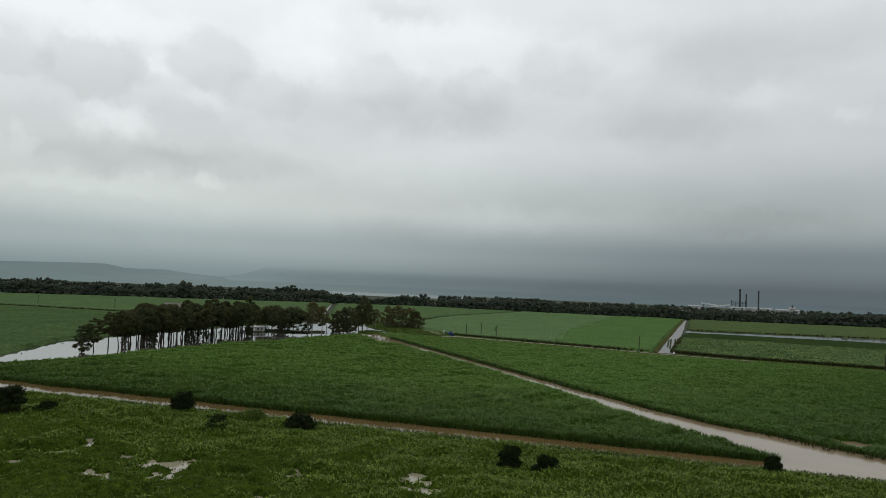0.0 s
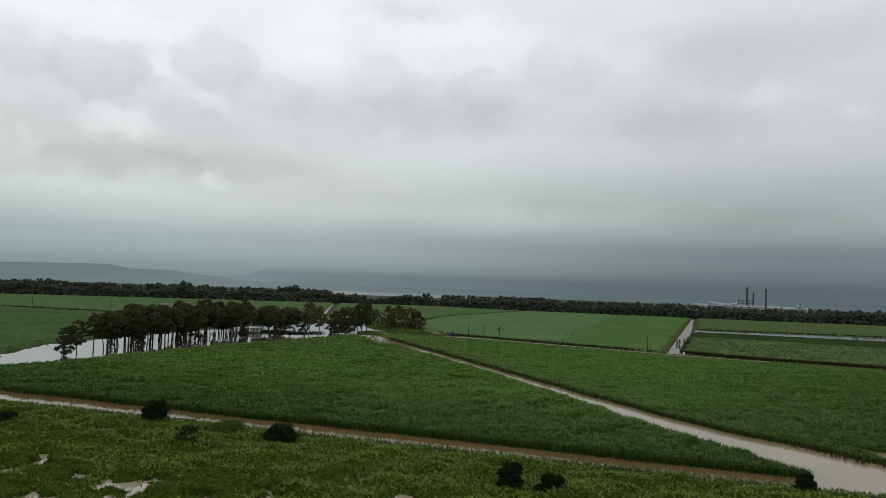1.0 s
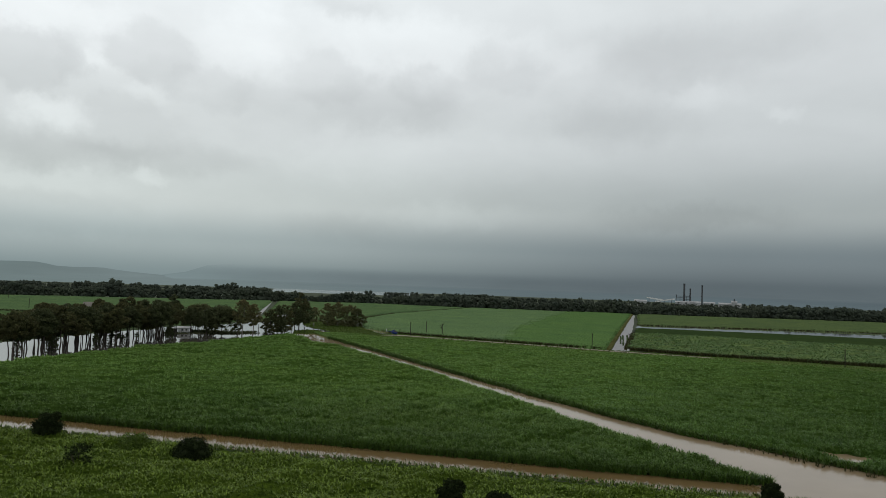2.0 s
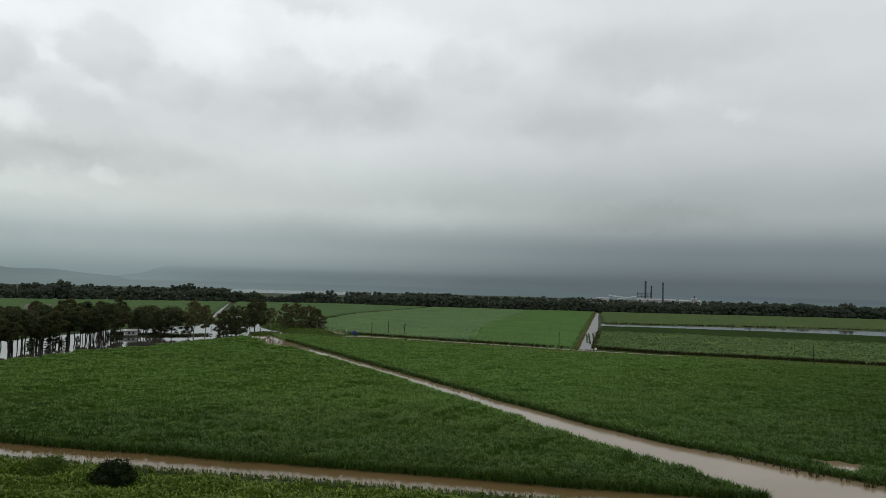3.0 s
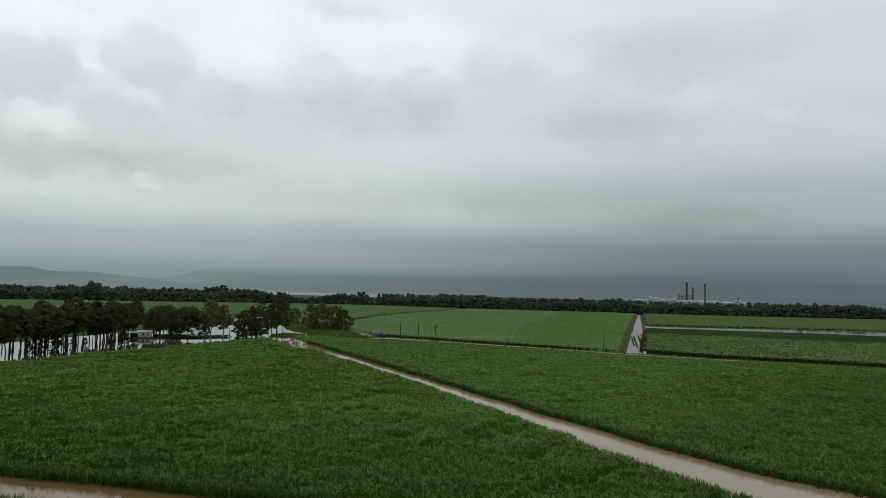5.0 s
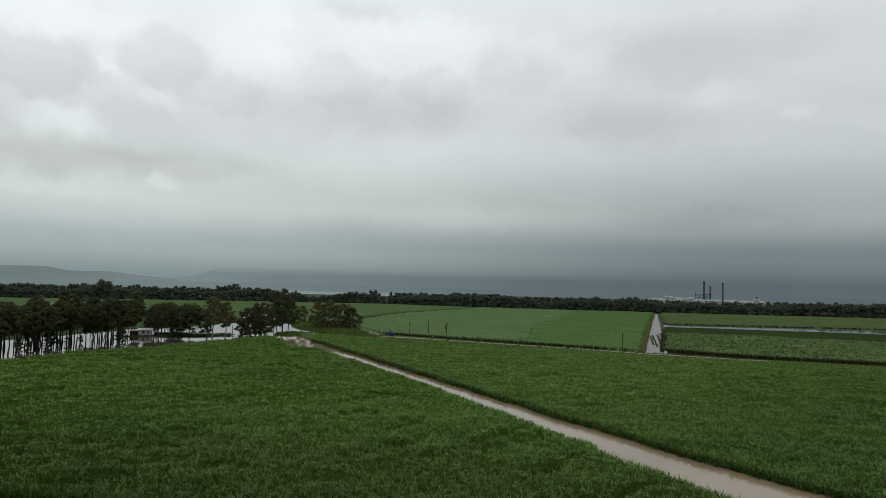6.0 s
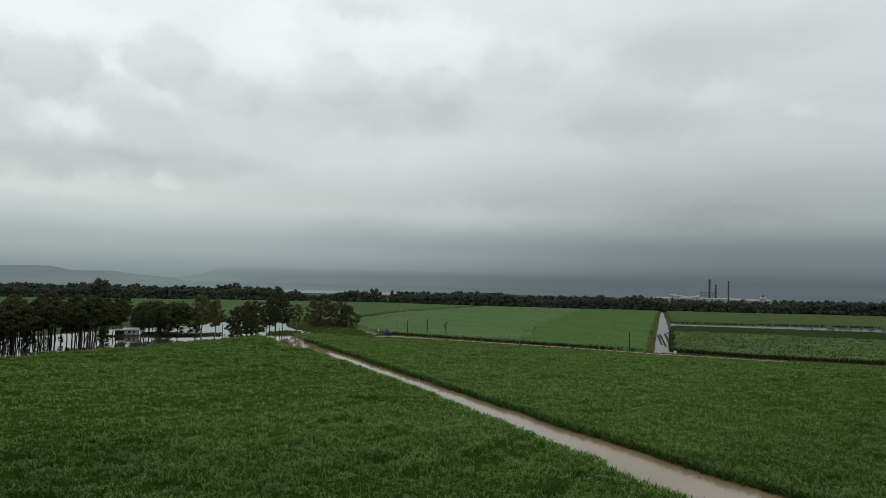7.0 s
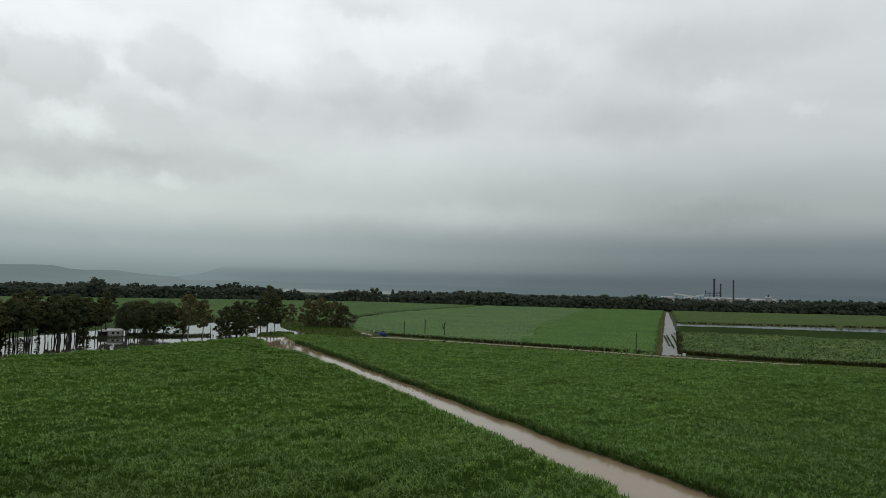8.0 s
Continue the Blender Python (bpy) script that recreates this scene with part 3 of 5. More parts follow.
# ---- ground and waters ----
bm = bmesh.new()
bmesh.ops.create_grid(bm, x_segments=24, y_segments=24, size=4900)
tagged(part("ground", bm, GROUND), "flat flood plain of wet earth and rough grass", "ground", kind="structure")
sheet("water_channel", "wide straight channel of muddy flood water between cane fields", "flood water", CHANNEL, 0.06, FLOOD, 0.8, 1)
sheet("water_ditch", "flooded brown track along the edge of the cane", "flood water", TRACK, 0.05, BROWN, 0.5, 2)
sheet("water_lagoon", "still flood water standing under the trees", "flood water", LAGOON, 0.055, STILL, 1.2, 3)
sheet("water_strip", "strip of flood water between two far fields", "flood water",
      [(384, 441), (412, 422), (485, 370), (546, 304), (662, 167), (705, 190), (612, 322), (554, 410), (508, 433), (450, 455), (417, 475)], 0.05, STILL, 1.5, 4)
sheet("water_lake", "pale flooded plain beyond the woods", "flood water", [(350, 1540), (640, 1440), (860, 1880), (480, 2060)], 0.05, LAKE, 8, 5, 40)
sheet("water_pool", "shallow flood water between drowned cane rows", "flood water", [(124, 112), (127, 97), (138, 98), (137, 106), (131, 110)], 0.055, FLOOD, 0.6, 6)
sheet("water_marsh", "muddy water standing in the hollows of the marsh", "flood water", [(-48, 204), (-37, 194), (94, 89), (122, 65), (113, 60), (59, 67), (21, 81), (-22, 95), (-45, 141)], 0.07, PUDDLE, 0.3, 9, 8.0)
sheet("road", "straight pale farm road under a film of water", "road", [(230.2, 283.5), (236.2, 277.5), (579.8, 664), (578.3, 665.4)], 0.05, ROAD, 0.4, 20, 8.0)
sheet("sand_track", "sandy farm track beside the cane", "track", SAND_TRACK, 0.03, SAND, 0.4, 21)
sheet("sand_lane", "pale lane running to the far woods", "track", [(109.6, 505), (112.2, 505), (210.5, 888), (207.5, 888)], 0.05, ROAD, 0.3, 22, 10.0)
sheet("sand_turnout", "wet sandy ground where the tracks meet", "track", TURNOUT, 0.05, FLOOD, 0.5, 23)


# ---- crops ----
def gaps(x, y):
    """Thin spots where the cane is laid or stunted."""
    return np.clip((0.7 * vnoise(x, y, 2.2, 21) + 0.3 * vnoise(x, y, 9, 22) - 0.14) * 3.4, 0.45, 1.0)


def cane(label, poly, height, step, seed, holes, near, spans, rough, leaf, top):
    """A cane field: bent leaves where the path passes close, single broad leaves beyond. near: (x, y, radius) of the close part."""
    rs = np.random.RandomState(seed)
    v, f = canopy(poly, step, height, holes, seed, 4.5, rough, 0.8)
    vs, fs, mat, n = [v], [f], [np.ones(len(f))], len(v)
    for far, (space, count, length, width) in enumerate(spans):
        x, y = scatter(poly, space, rs, holes, lambda px, py: (1.0 if far else gaps(px, py)) * (1 - 0.45 * laid(px, py, seed)))
        d = np.hypot(x - near[0], y - near[1]) + rs.uniform(-12, 12, len(x))
        k = d > near[2] if far else d <= near[2]
        x, y = x[k], y[k]
        z = crop_z(x, y, height, rough, 4.5, seed, 0.8) + rs.uniform(-0.28, 0.22, len(x))
        lean, bend = ((0.1, 0.8), (0.35, 1.2)) if far else ((0.02, 0.55), (0.3, 1.3))
        bv, bf = blades(x, y, np.maximum(z - 0.3, 0), rs, count, length, width, lean, bend, 0.36, simple=bool(far))
        vs.append(bv), fs.append(bf + n), mat.append(np.zeros(len(bf)))
        n += len(bv)
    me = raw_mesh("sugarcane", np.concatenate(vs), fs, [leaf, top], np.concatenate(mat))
    return tagged(new("sugarcane", me), label, "sugarcane", kind="stuff")


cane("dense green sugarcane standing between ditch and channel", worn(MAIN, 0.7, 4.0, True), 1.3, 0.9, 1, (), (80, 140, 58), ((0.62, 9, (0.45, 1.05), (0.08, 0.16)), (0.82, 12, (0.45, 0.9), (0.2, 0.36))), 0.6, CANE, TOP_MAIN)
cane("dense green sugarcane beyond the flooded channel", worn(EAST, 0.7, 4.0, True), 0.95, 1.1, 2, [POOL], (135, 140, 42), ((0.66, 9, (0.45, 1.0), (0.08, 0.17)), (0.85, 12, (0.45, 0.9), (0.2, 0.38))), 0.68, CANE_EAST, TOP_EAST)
field("sugarcane", "bright green young cane in a square field", "sugarcane", NORTH, 1.5, 1.5, 1.3, 2, (0.5, 0.9), (0.3, 0.6), [CANE_YOUNG, TOP_NORTH], 3, simple=True, rough=0.4)
field("sugarcane", "pale green cane beyond the sandy track", "sugarcane", NORTH_PALE, 1.5, 1.6, 1.4, 2, (0.5, 0.9), (0.3, 0.6), [CANE_PALE, TOP_PALE], 13, simple=True, rough=0.4)
field("grass", "rough wet grass along the sandy track", "grass", VERGE, 0.12, 2.5, 1.0, 4, (0.15, 0.4), (0.15, 0.35), [GRASS, TOP_VERGE], 14, [SAND_TRACK, TURNOUT], rough=0.5, depth=0.08)
field("sugarcane", "green cane field behind the lagoon", "sugarcane", BACK, 1.5, 2.2, 6.0, 3, (0.5, 0.9), (0.3, 0.6), [CANE_FAR, TOP_FAR], 4, simple=True, rough=0.4)
field("sugarcane", "green cane field before the far woods", "sugarcane", WEST_BACK, 1.5, 3.2, 8.0, 3, (0.5, 0.9), (0.3, 0.6), [CANE_FAR, TOP_FAR], 5, simple=True, rough=0.4)
field("sugarcane", "even green cane field beside the flood water", "sugarcane", WEST, 1.4, 2.2, 4.0, 3, (0.5, 0.9), (0.3, 0.6), [CANE_FAR, TOP_WEST], 6, simple=True, rough=0.4)
field("sugarcane", "tumbled wind-blown cane in rough rows", "sugarcane", ROUGH, 1.3, 1.3, 1.1, 7, (0.8, 1.7), (0.35, 0.7), [CANE_PALE, TOP_ROUGH], 7, lump=6, rough=0.9, simple=True, lean=(0.3, 1.2), thin=lambda x, y: np.clip((0.7 * vnoise(0.09 * (x - y), 0.2 * (x + y), 1.0, 51) + 0.3 * vnoise(x, y, 2.5, 52) - 0.34) * 7, 0.03, 1.0))
field("low_crop", "low dark green crop beside the water", "crop", LOW, 0.5, 2.6, 5.0, 3, (0.3, 0.5), (0.3, 0.6), [CANE_FAR, TOP_LOW], 8, simple=True)
field("sugarcane", "dull green cane field before the mill", "sugarcane", EAST_BACK, 1.5, 2.4, 6.0, 3, (0.5, 0.9), (0.3, 0.6), [CANE_FAR, TOP_DULL], 9, simple=True, rough=0.4)
HOLLOWS = [(-13, 122, 0.9), (-2, 116, 0.8), (12, 108, 0.9), (14, 99, 1.0), (-10.4, 126.5, 2.6), (-9.2, 130.5, 1.4), (4.6, 113.5, 3.0), (7.2, 118, 1.6), (36, 93, 3.2), (38, 99, 1.8), (-17.6, 115, 1.8), (-17, 119.5, 1.2), (-16.3, 126.3, 1.0), (-6.4, 109.5, 1.2), (-5.5, 104, 1.2), (1.4, 100, 1.7), (1, 107.2, 0.9), (7.8, 100.5, 1.6), (-26, 176, 2.0), (-20, 171, 1.6), (-3, 122, 0.8), (20, 104, 1.0), (27, 96, 1.2)]


def from_ditch(x, y):
    """Distance back from the near bank of the ditch."""
    return ((x + 37) * -106 + (y - 196) * -132) / math.hypot(106, 132)


def marsh_top(x, y):
    """Height of the tangle over the marsh, with hollows where the water stands open."""
    z = 0.04 + 1.5 * vnoise(0.7 * x + 0.3 * y, y, 3.4, 31) ** 1.7 + 0.8 * vnoise(x, y, 1.9, 32) * (0.3 + 0.7 * vnoise(x, y, 14, 33))
    for px, py, pr in HOLLOWS:
        d = np.hypot(x - px + 4.6 * (vnoise(x, y, 1.6, 34) - 0.5), (y - py) / 1.7 + 5.0 * (vnoise(x, y, 1.5, 35) - 0.5))
        z = z - 1.2 * np.clip(1.25 - d / (1.25 * pr), 0, 1)
    return z * np.clip(from_ditch(x, y) / 4.0, 0.25, 1.0)


def marsh():
    rs = np.random.RandomState(11)
    v, f = canopy(WEEDS, 0.5, 1.0, seed=11)
    v[:, 2] = np.where(v[:, 2] > 0, marsh_top(v[:, 0], v[:, 1]), 0.0)
    parts_v, parts_f, mat = [v], [f], [np.full(len(f), 1)]
    n = len(v)
    # leafy weeds to the east and near the ditch, low dark grass in the wet south-west
    tall = lambda x, y: np.clip((0.5 * vnoise(x, y, 12, 36) + 0.5 * vnoise(x, y, 3.5, 37) - 0.5) * 6 + (x - 1 + 0.9 * (y - 116)) / 14, 0.04, 1.0)  # noqa: E731
    for kind, (step, thin, count, length, width, lean, bend) in enumerate((
            (0.64, tall, 6, (0.35, 0.95), (0.10, 0.26), (0.1, 0.9), (0.3, 1.2)),
            (0.6, lambda x, y: 1.05 - tall(x, y), 5, (0.25, 0.6), (0.05, 0.12), (0.0, 0.6), (0.2, 0.9)))):
        x, y = scatter(WEEDS, step, rs, (), thin)
        z = marsh_top(x, y)
        k = (z > -0.02) & (from_ditch(x, y) > (2.5 if kind == 0 else 0)) | ((rs.rand(len(x)) < 0.16) & (z > -0.5))
        bv, bf = blades(x[k], y[k], np.maximum(z[k] - 0.15, 0), rs, count, length, width, lean, bend)
        parts_v.append(bv), parts_f.append(bf + n), mat.append(np.full(len(bf), 0 if kind == 0 else 2))
        n += len(bv)
    me = raw_mesh("weeds", np.concatenate(parts_v), parts_f, [WEED, TOP_MARSH, GRASS], np.concatenate(mat))
    return tagged(new("weeds", me), "tangle of wet green weeds and grass on marshy ground", "weeds", kind="stuff")


marsh()
field("grass", "low grass patch between lagoon and channel", "grass", SPIT, 0.3, 1.2, 0.7, 5, (0.3, 0.8), (0.1, 0.3), [GRASS, TOP_VERGE], 15, rough=0.6, depth=0.1)
field("grass", "rough green grass on the spit by the lagoon", "grass", ISLE, 0.3, 2.0, 0.8, 6, (0.3, 0.7), (0.1, 0.3), [GRASS, TOP_VERGE], 12, [SAND_TRACK, TURNOUT], rough=0.5, depth=0.1)
# Along the ditch the shaded face of the cane is put into the leaf colour
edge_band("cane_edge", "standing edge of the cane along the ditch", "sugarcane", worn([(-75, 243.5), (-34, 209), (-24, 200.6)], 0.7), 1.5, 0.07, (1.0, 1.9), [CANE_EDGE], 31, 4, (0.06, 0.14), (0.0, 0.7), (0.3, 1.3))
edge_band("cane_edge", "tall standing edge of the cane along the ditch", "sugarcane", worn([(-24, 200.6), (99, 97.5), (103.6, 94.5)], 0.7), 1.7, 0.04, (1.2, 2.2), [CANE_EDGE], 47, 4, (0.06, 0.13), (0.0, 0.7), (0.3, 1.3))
edge_band("cane_edge", "ragged edge of the cane along the channel", "sugarcane", worn([(103.6, 94.5), (103.5, 106), (104.5, 107), (104.7, 112), (103.3, 113), (103.5, 150), (105.1, 151), (104.5, 165), (105.5, 178), (106.7, 205), (107.3, 225), (106.9, 298), (105.6, 312), (102, 324), (100.6, 332), (102.6, 350), (103.6, 360)], 0.7), 1.8, 0.09, (0.9, 1.8), [CANE], 32, 4, (0.08, 0.16), (0.0, 0.7), (0.3, 1.3))
edge_band("cane_edge", "low edge of the cane across the channel", "sugarcane", worn([(127, 92), (127.5, 100), (122.5, 113), (118.8, 126), (117.4, 145), (117, 352), (120, 388)], 0.7), 1.8, 0.1, (0.8, 1.6), [CANE_EAST], 33, 4, (0.08, 0.18), (0.0, 0.8), (0.3, 1.3))
# Extra dark band added for the shade under the cane across the channel
edge_band("reeds", "dark leaves added for the cane's shaded side at the water", "reeds", worn([(127, 92), (122, 113), (118.0, 126), (116.5, 145), (116.2, 352)], 0.7), 1.7, 0.045, (0.9, 1.9), [CANE_EDGE], 39, 3, (0.08, 0.2), (0.2, 1.1))
edge_band("grass_verge", "grass along the flooded track", "grass", [(-95, 245.5), (-36, 196.8), (-14, 179)], 2.0, 0.1, (0.25, 0.5), [GRASS], 34, 4)
edge_band("grass_verge", "tall grass on the bank of the flooded track", "grass", [(-14, 179), (96, 90.8), (127, 66)], 2.6, 0.06, (0.3, 0.75), [GRASS], 49, 4, (0.05, 0.12), (0.0, 0.8), (0.3, 1.3))
edge_band("grass_verge", "grass stems standing in the flooded track", "grass", [(-95, 248), (-36, 199), (96, 92.6)], 2.4, 1.1, (0.15, 0.4), [GRASS], 40, 3, (0.04, 0.08), (0, 0.25))
edge_band("reeds", "drowned reeds and cane at the water's edge", "reeds", [(117.0, 150), (118.5, 128), (121, 117), (122, 106), (123, 98), (127, 88)], 4.0, 0.3, (0.5, 1.2), [REED], 35, 4)
edge_band("grass_verge", "tufts between the wheel ruts of the sandy track", "grass", [(170, 356), (193, 325), (212, 304), (230, 279)], 1.2, 1.2, (0.2, 0.6), [GRASS], 36, 6, (0.1, 0.3))
edge_band("grass_verge", "straw-yellow grass along the flooded road", "grass", [(229.6, 284.3), (400.2, 472), (577.6, 666)], 1.6, 0.12, (0.6, 1.4), [STRAW], 41, 4, (0.2, 0.4))
# Dark leaves added where the gaps between fields show only a shaded side
edge_band("shade_strip", "dark leaves added for the shaded gap between two fields", "scrub", [(192, 521), (214, 555), (250, 602), (301, 655), (429, 786)], 1.6, 0.5, (0.9, 1.6), [DARK_LEAF], 42, 5, (0.4, 0.8))
edge_band("shade_strip", "dark leaves added for the shaded gap behind the lagoon", "scrub", [(-300, 720), (-106, 614), (-26, 559), (60, 546), (102, 506)], 3.0, 0.4, (1.4, 2.6), [DARK_LEAF], 43, 5, (0.5, 1.0))
edge_band("cane_edge", "dark standing edge of the wind-blown cane", "sugarcane", [(325, 376), (241, 285), (258, 256), (285, 229), (420, 75)], 2.2, 0.1, (1.2, 2.0), [REED], 38, 4, (0.2, 0.5))
for k, line in enumerate(([(306, 366), (262, 314)], [(312, 371), (256, 305)], [(318, 374), (270, 318)])):
    edge_band("reeds", "dark streak of drowned stalks on the flooded road", "reeds", line, 0.7, 0.3, (0.3, 0.7), [CANE_EDGE], 60 + k, 3, (0.1, 0.3), (0.5, 1.3))
edge_band("cane_edge", "brown row ends behind the sandy track", "sugarcane", [(163, 385), (229, 288)], 2.0, 0.14, (0.8, 1.7), [REED], 64, 4, (0.15, 0.35))
edge_band("reeds", "drowned cane stalks lying in the flooded road", "reeds", [(246, 290), (330, 384)], 3.0, 1.2, (0.4, 0.9), [REED], 45, 6, (0.1, 0.3), (0.5, 1.3))
edge_band("cane_edge", "row ends along the strip of water", "sugarcane", [(418, 477), (450, 456), (508, 434), (552, 413), (700, 320)], 3.0, 0.35, (0.4, 1.1), [REED], 46, 4, (0.3, 0.7))


# ---- trees ----
def tube(points, radii, n=6):
    """A tapered, bent limb: verts and quads."""
    v, f = [], []
    for k, (p, r) in enumerate(zip(points, radii)):
        d = Vector(points[min(k + 1, len(points) - 1)]) - Vector(points[max(k - 1, 0)])
        q = d.to_track_quat("Z", "Y")
        for s in range(n):
            a = 2 * math.pi * s / n
            v.append(tuple(Vector(p) + q @ Vector((r * math.cos(a), r * math.sin(a), 0))))
    for k in range(len(points) - 1):
        for s in range(n):
            f.append((k * n + s, k * n + (s + 1) % n, (k + 1) * n + (s + 1) % n, (k + 1) * n + s))
    return v, f


BALL = bmesh.new()
bmesh.ops.create_icosphere(BALL, subdivisions=1, radius=1.06)
BALL_V = np.array([v.co[:] for v in BALL.verts])
BALL_F = np.array([[v.index for v in f.verts] for f in BALL.faces])
BALL.free()


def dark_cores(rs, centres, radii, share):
    """Lumpy masses inside the loose leaves that make each clump opaque; trees colour them shade-dark."""
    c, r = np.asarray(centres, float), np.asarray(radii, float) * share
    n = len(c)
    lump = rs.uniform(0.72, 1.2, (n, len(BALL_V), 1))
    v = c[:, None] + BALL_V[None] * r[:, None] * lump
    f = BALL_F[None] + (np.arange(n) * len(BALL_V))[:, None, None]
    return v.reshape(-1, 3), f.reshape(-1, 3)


def leaf_cloud(rs, centres, radii, per, size):
    """Loose clumps of single leaf sprays: verts and quads."""
    c = np.repeat(np.asarray(centres, float), per, 0)
    r = np.repeat(np.asarray(radii, float), per, 0)
    n = len(c)
    d = rs.normal(size=(n, 3))
    d /= np.linalg.norm(d, axis=1)[:, None]
    p = c + d * r * (rs.rand(n, 1) ** 0.4)
    a, b = rs.normal(size=(n, 3)), rs.normal(size=(n, 3))
    a /= np.linalg.norm(a, axis=1)[:, None]
    b -= a * (a * b).sum(1)[:, None]
    b /= np.linalg.norm(b, axis=1)[:, None]
    s = rs.uniform(*size, (n, 1)) / 2
    v = np.stack([p - a * s - b * s * 0.25, p - b * s * 0.6, p + a * s + b * s * 0.2, p + b * s * 0.6], 1).reshape(-1, 3)
    return v, np.arange(4 * n).reshape(-1, 4)


def tree(m, seed, height, bare, spread, label, leaf, bark, clumps=26, per=60, size=(0.45, 1.1), dome=False, stems=1, group="trees in the lagoon", name="tree", core=0.5, thick=1.0):
    """Trunk with limbs, and a crown of loose clumps. bare: share of the height without leaves."""
    rs = np.random.RandomState(seed)
    root = thing(name, m, label, "tree", group)
    v, f, tips = [], [], []

    def limb(pts, radii):
        a, b = tube(pts, radii)
        f.extend(tuple(i + len(v) for i in q) for q in b)
        v.extend(a)

    for s in range(stems):
        bx, by = rs.uniform(-0.5, 0.5, 2) * (stems - 1)
        lx, ly = rs.uniform(-0.06, 0.06, 2) * height
        h = height * (0.8 if dome else 0.92)
        pts = [(bx + lx * u + 0.15 * rs.randn(), by + ly * u + 0.15 * rs.randn(), h * u - (0.3 if u == 0 else 0)) for u in (0, 0.2, 0.4, 0.6, 0.8, 1.0)]
        r0 = (height * 0.011 + 0.04) * thick
        limb(pts, [r0 * k for k in (1.25, 1, 0.85, 0.65, 0.4, 0.12)])
        for k in range(max(4, 9 // stems)):
            u = rs.uniform(bare * 0.85, 0.85)
            i = min(4, int(u * 5))
            w = u * 5 - i
            p = Vector(pts[i]).lerp(Vector(pts[i + 1]), w)
            a = rs.uniform(0, 6.283)
            reach = spread * rs.uniform(0.45, 0.9)
            q = p + Vector((math.cos(a) * reach, math.sin(a) * reach, reach * rs.uniform(0.3, 0.9)))
            mid = p.lerp(q, 0.5) + Vector((0, 0, 0.1 * reach))
            limb([tuple(p), tuple(mid), tuple(q)], [r0 * 0.4, r0 * 0.28, r0 * 0.08])
            tips.append(q)
    me = raw_mesh("trunk", v, [np.array(f)], [bark], smooth=True)
    o = new("trunk", me)
    o.parent = root
    cs, rr = [], []
    clumps, per = int(clumps * 1.9), int(per / 2.6)
    for k in range(clumps):
        if k < len(tips) and not dome:
            c = tips[k]
        else:
            a, q = rs.uniform(0, 6.283), spread * math.sqrt(rs.rand())
            if dome:
                top = height * (1 - 0.35 * (q / spread) ** 2)
                c = Vector((q * math.cos(a), q * math.sin(a), top - rs.uniform(0.4, 0.8 * height) * rs.rand() ** 1.3))
            else:
                u = rs.uniform(bare, 1.0)
                wide = math.sin(min(1.0, (u - bare) / (1 - bare) * 0.85 + 0.15) * math.pi) ** 0.6
                c = Vector((q * wide * math.cos(a), q * wide * math.sin(a), height * (u - 0.04)))
        cs.append(tuple(c))
        k2 = spread * rs.uniform(0.13, 0.28)
        rr.append((k2, k2, k2 * rs.uniform(0.5, 0.85)))
    lv, lf = leaf_cloud(rs, cs, rr, per, size)
    faces = [lf]
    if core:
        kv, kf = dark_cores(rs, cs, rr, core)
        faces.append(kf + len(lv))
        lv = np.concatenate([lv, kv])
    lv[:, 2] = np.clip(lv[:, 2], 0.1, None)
    o = new("crown", raw_mesh("crown", lv, faces, [leaf, INNER_SHADE], np.concatenate([np.full(len(q), i) for i, q in enumerate(faces)])))
    o.parent = root
    return root


def at(x, y, rz=0.0, s=1.0):
    return pose(x, y, 0.0, 0, 0, rz) @ Matrix.Diagonal((s, s, s, 1))


def hides_shed(x, y):
    """Whether a tree here would stand in the camera's line to the shed; such trees are left out."""
    return 335 < y < 393 and 53.5 * y / 389 - 2.4 < x < 57


GUM = "tall dark gum tree standing in flood water"
kinds = [tree(at(-11, 290.5), 101, 13.0, 0.44, 3.8, GUM, GUM_LEAF, BARK, 40, 240, (0.34, 0.78)), tree(at(-7.5, 294), 102, 14.0, 0.48, 4.3, GUM, GUM_LEAF, BARK, 46, 240, (0.34, 0.78)),
         tree(at(-3, 299), 103, 15.0, 0.5, 4.5, GUM, DARK_LEAF, BARK, 50, 240, (0.34, 0.78)), tree(at(3, 306), 104, 16.0, 0.5, 4.7, GUM, GUM_LEAF, BARK, 50, 240, (0.34, 0.78)),
         tree(at(12, 316), 105, 15.0, 0.46, 4.6, GUM, DARK_LEAF, BARK, 52, 240, (0.34, 0.78)), tree(at(22, 327), 106, 14.5, 0.48, 4.5, GUM, GUM_LEAF, BARK, 50, 240, (0.34, 0.78), stems=2)]
tree(at(-21.9, 277.9), 107, 9.8, 0.1, 3.2, "small dark gum at the end of the flooded row", DARK_LEAF, BARK, 44, 180, (0.28, 0.6))
tree(at(-18.7, 282), 108, 12.0, 0.32, 3.2, "slender gum with a small high crown in flood water", GUM_LEAF, BARK, 38, 180, (0.28, 0.6))
tree(at(-14.9, 299), 109, 13.6, 0.4, 3.6, "thin leaning gum with an open crown in flood water", GUM_LEAF, BARK, 38, 160, (0.28, 0.6))
rs = np.random.RandomState(44)
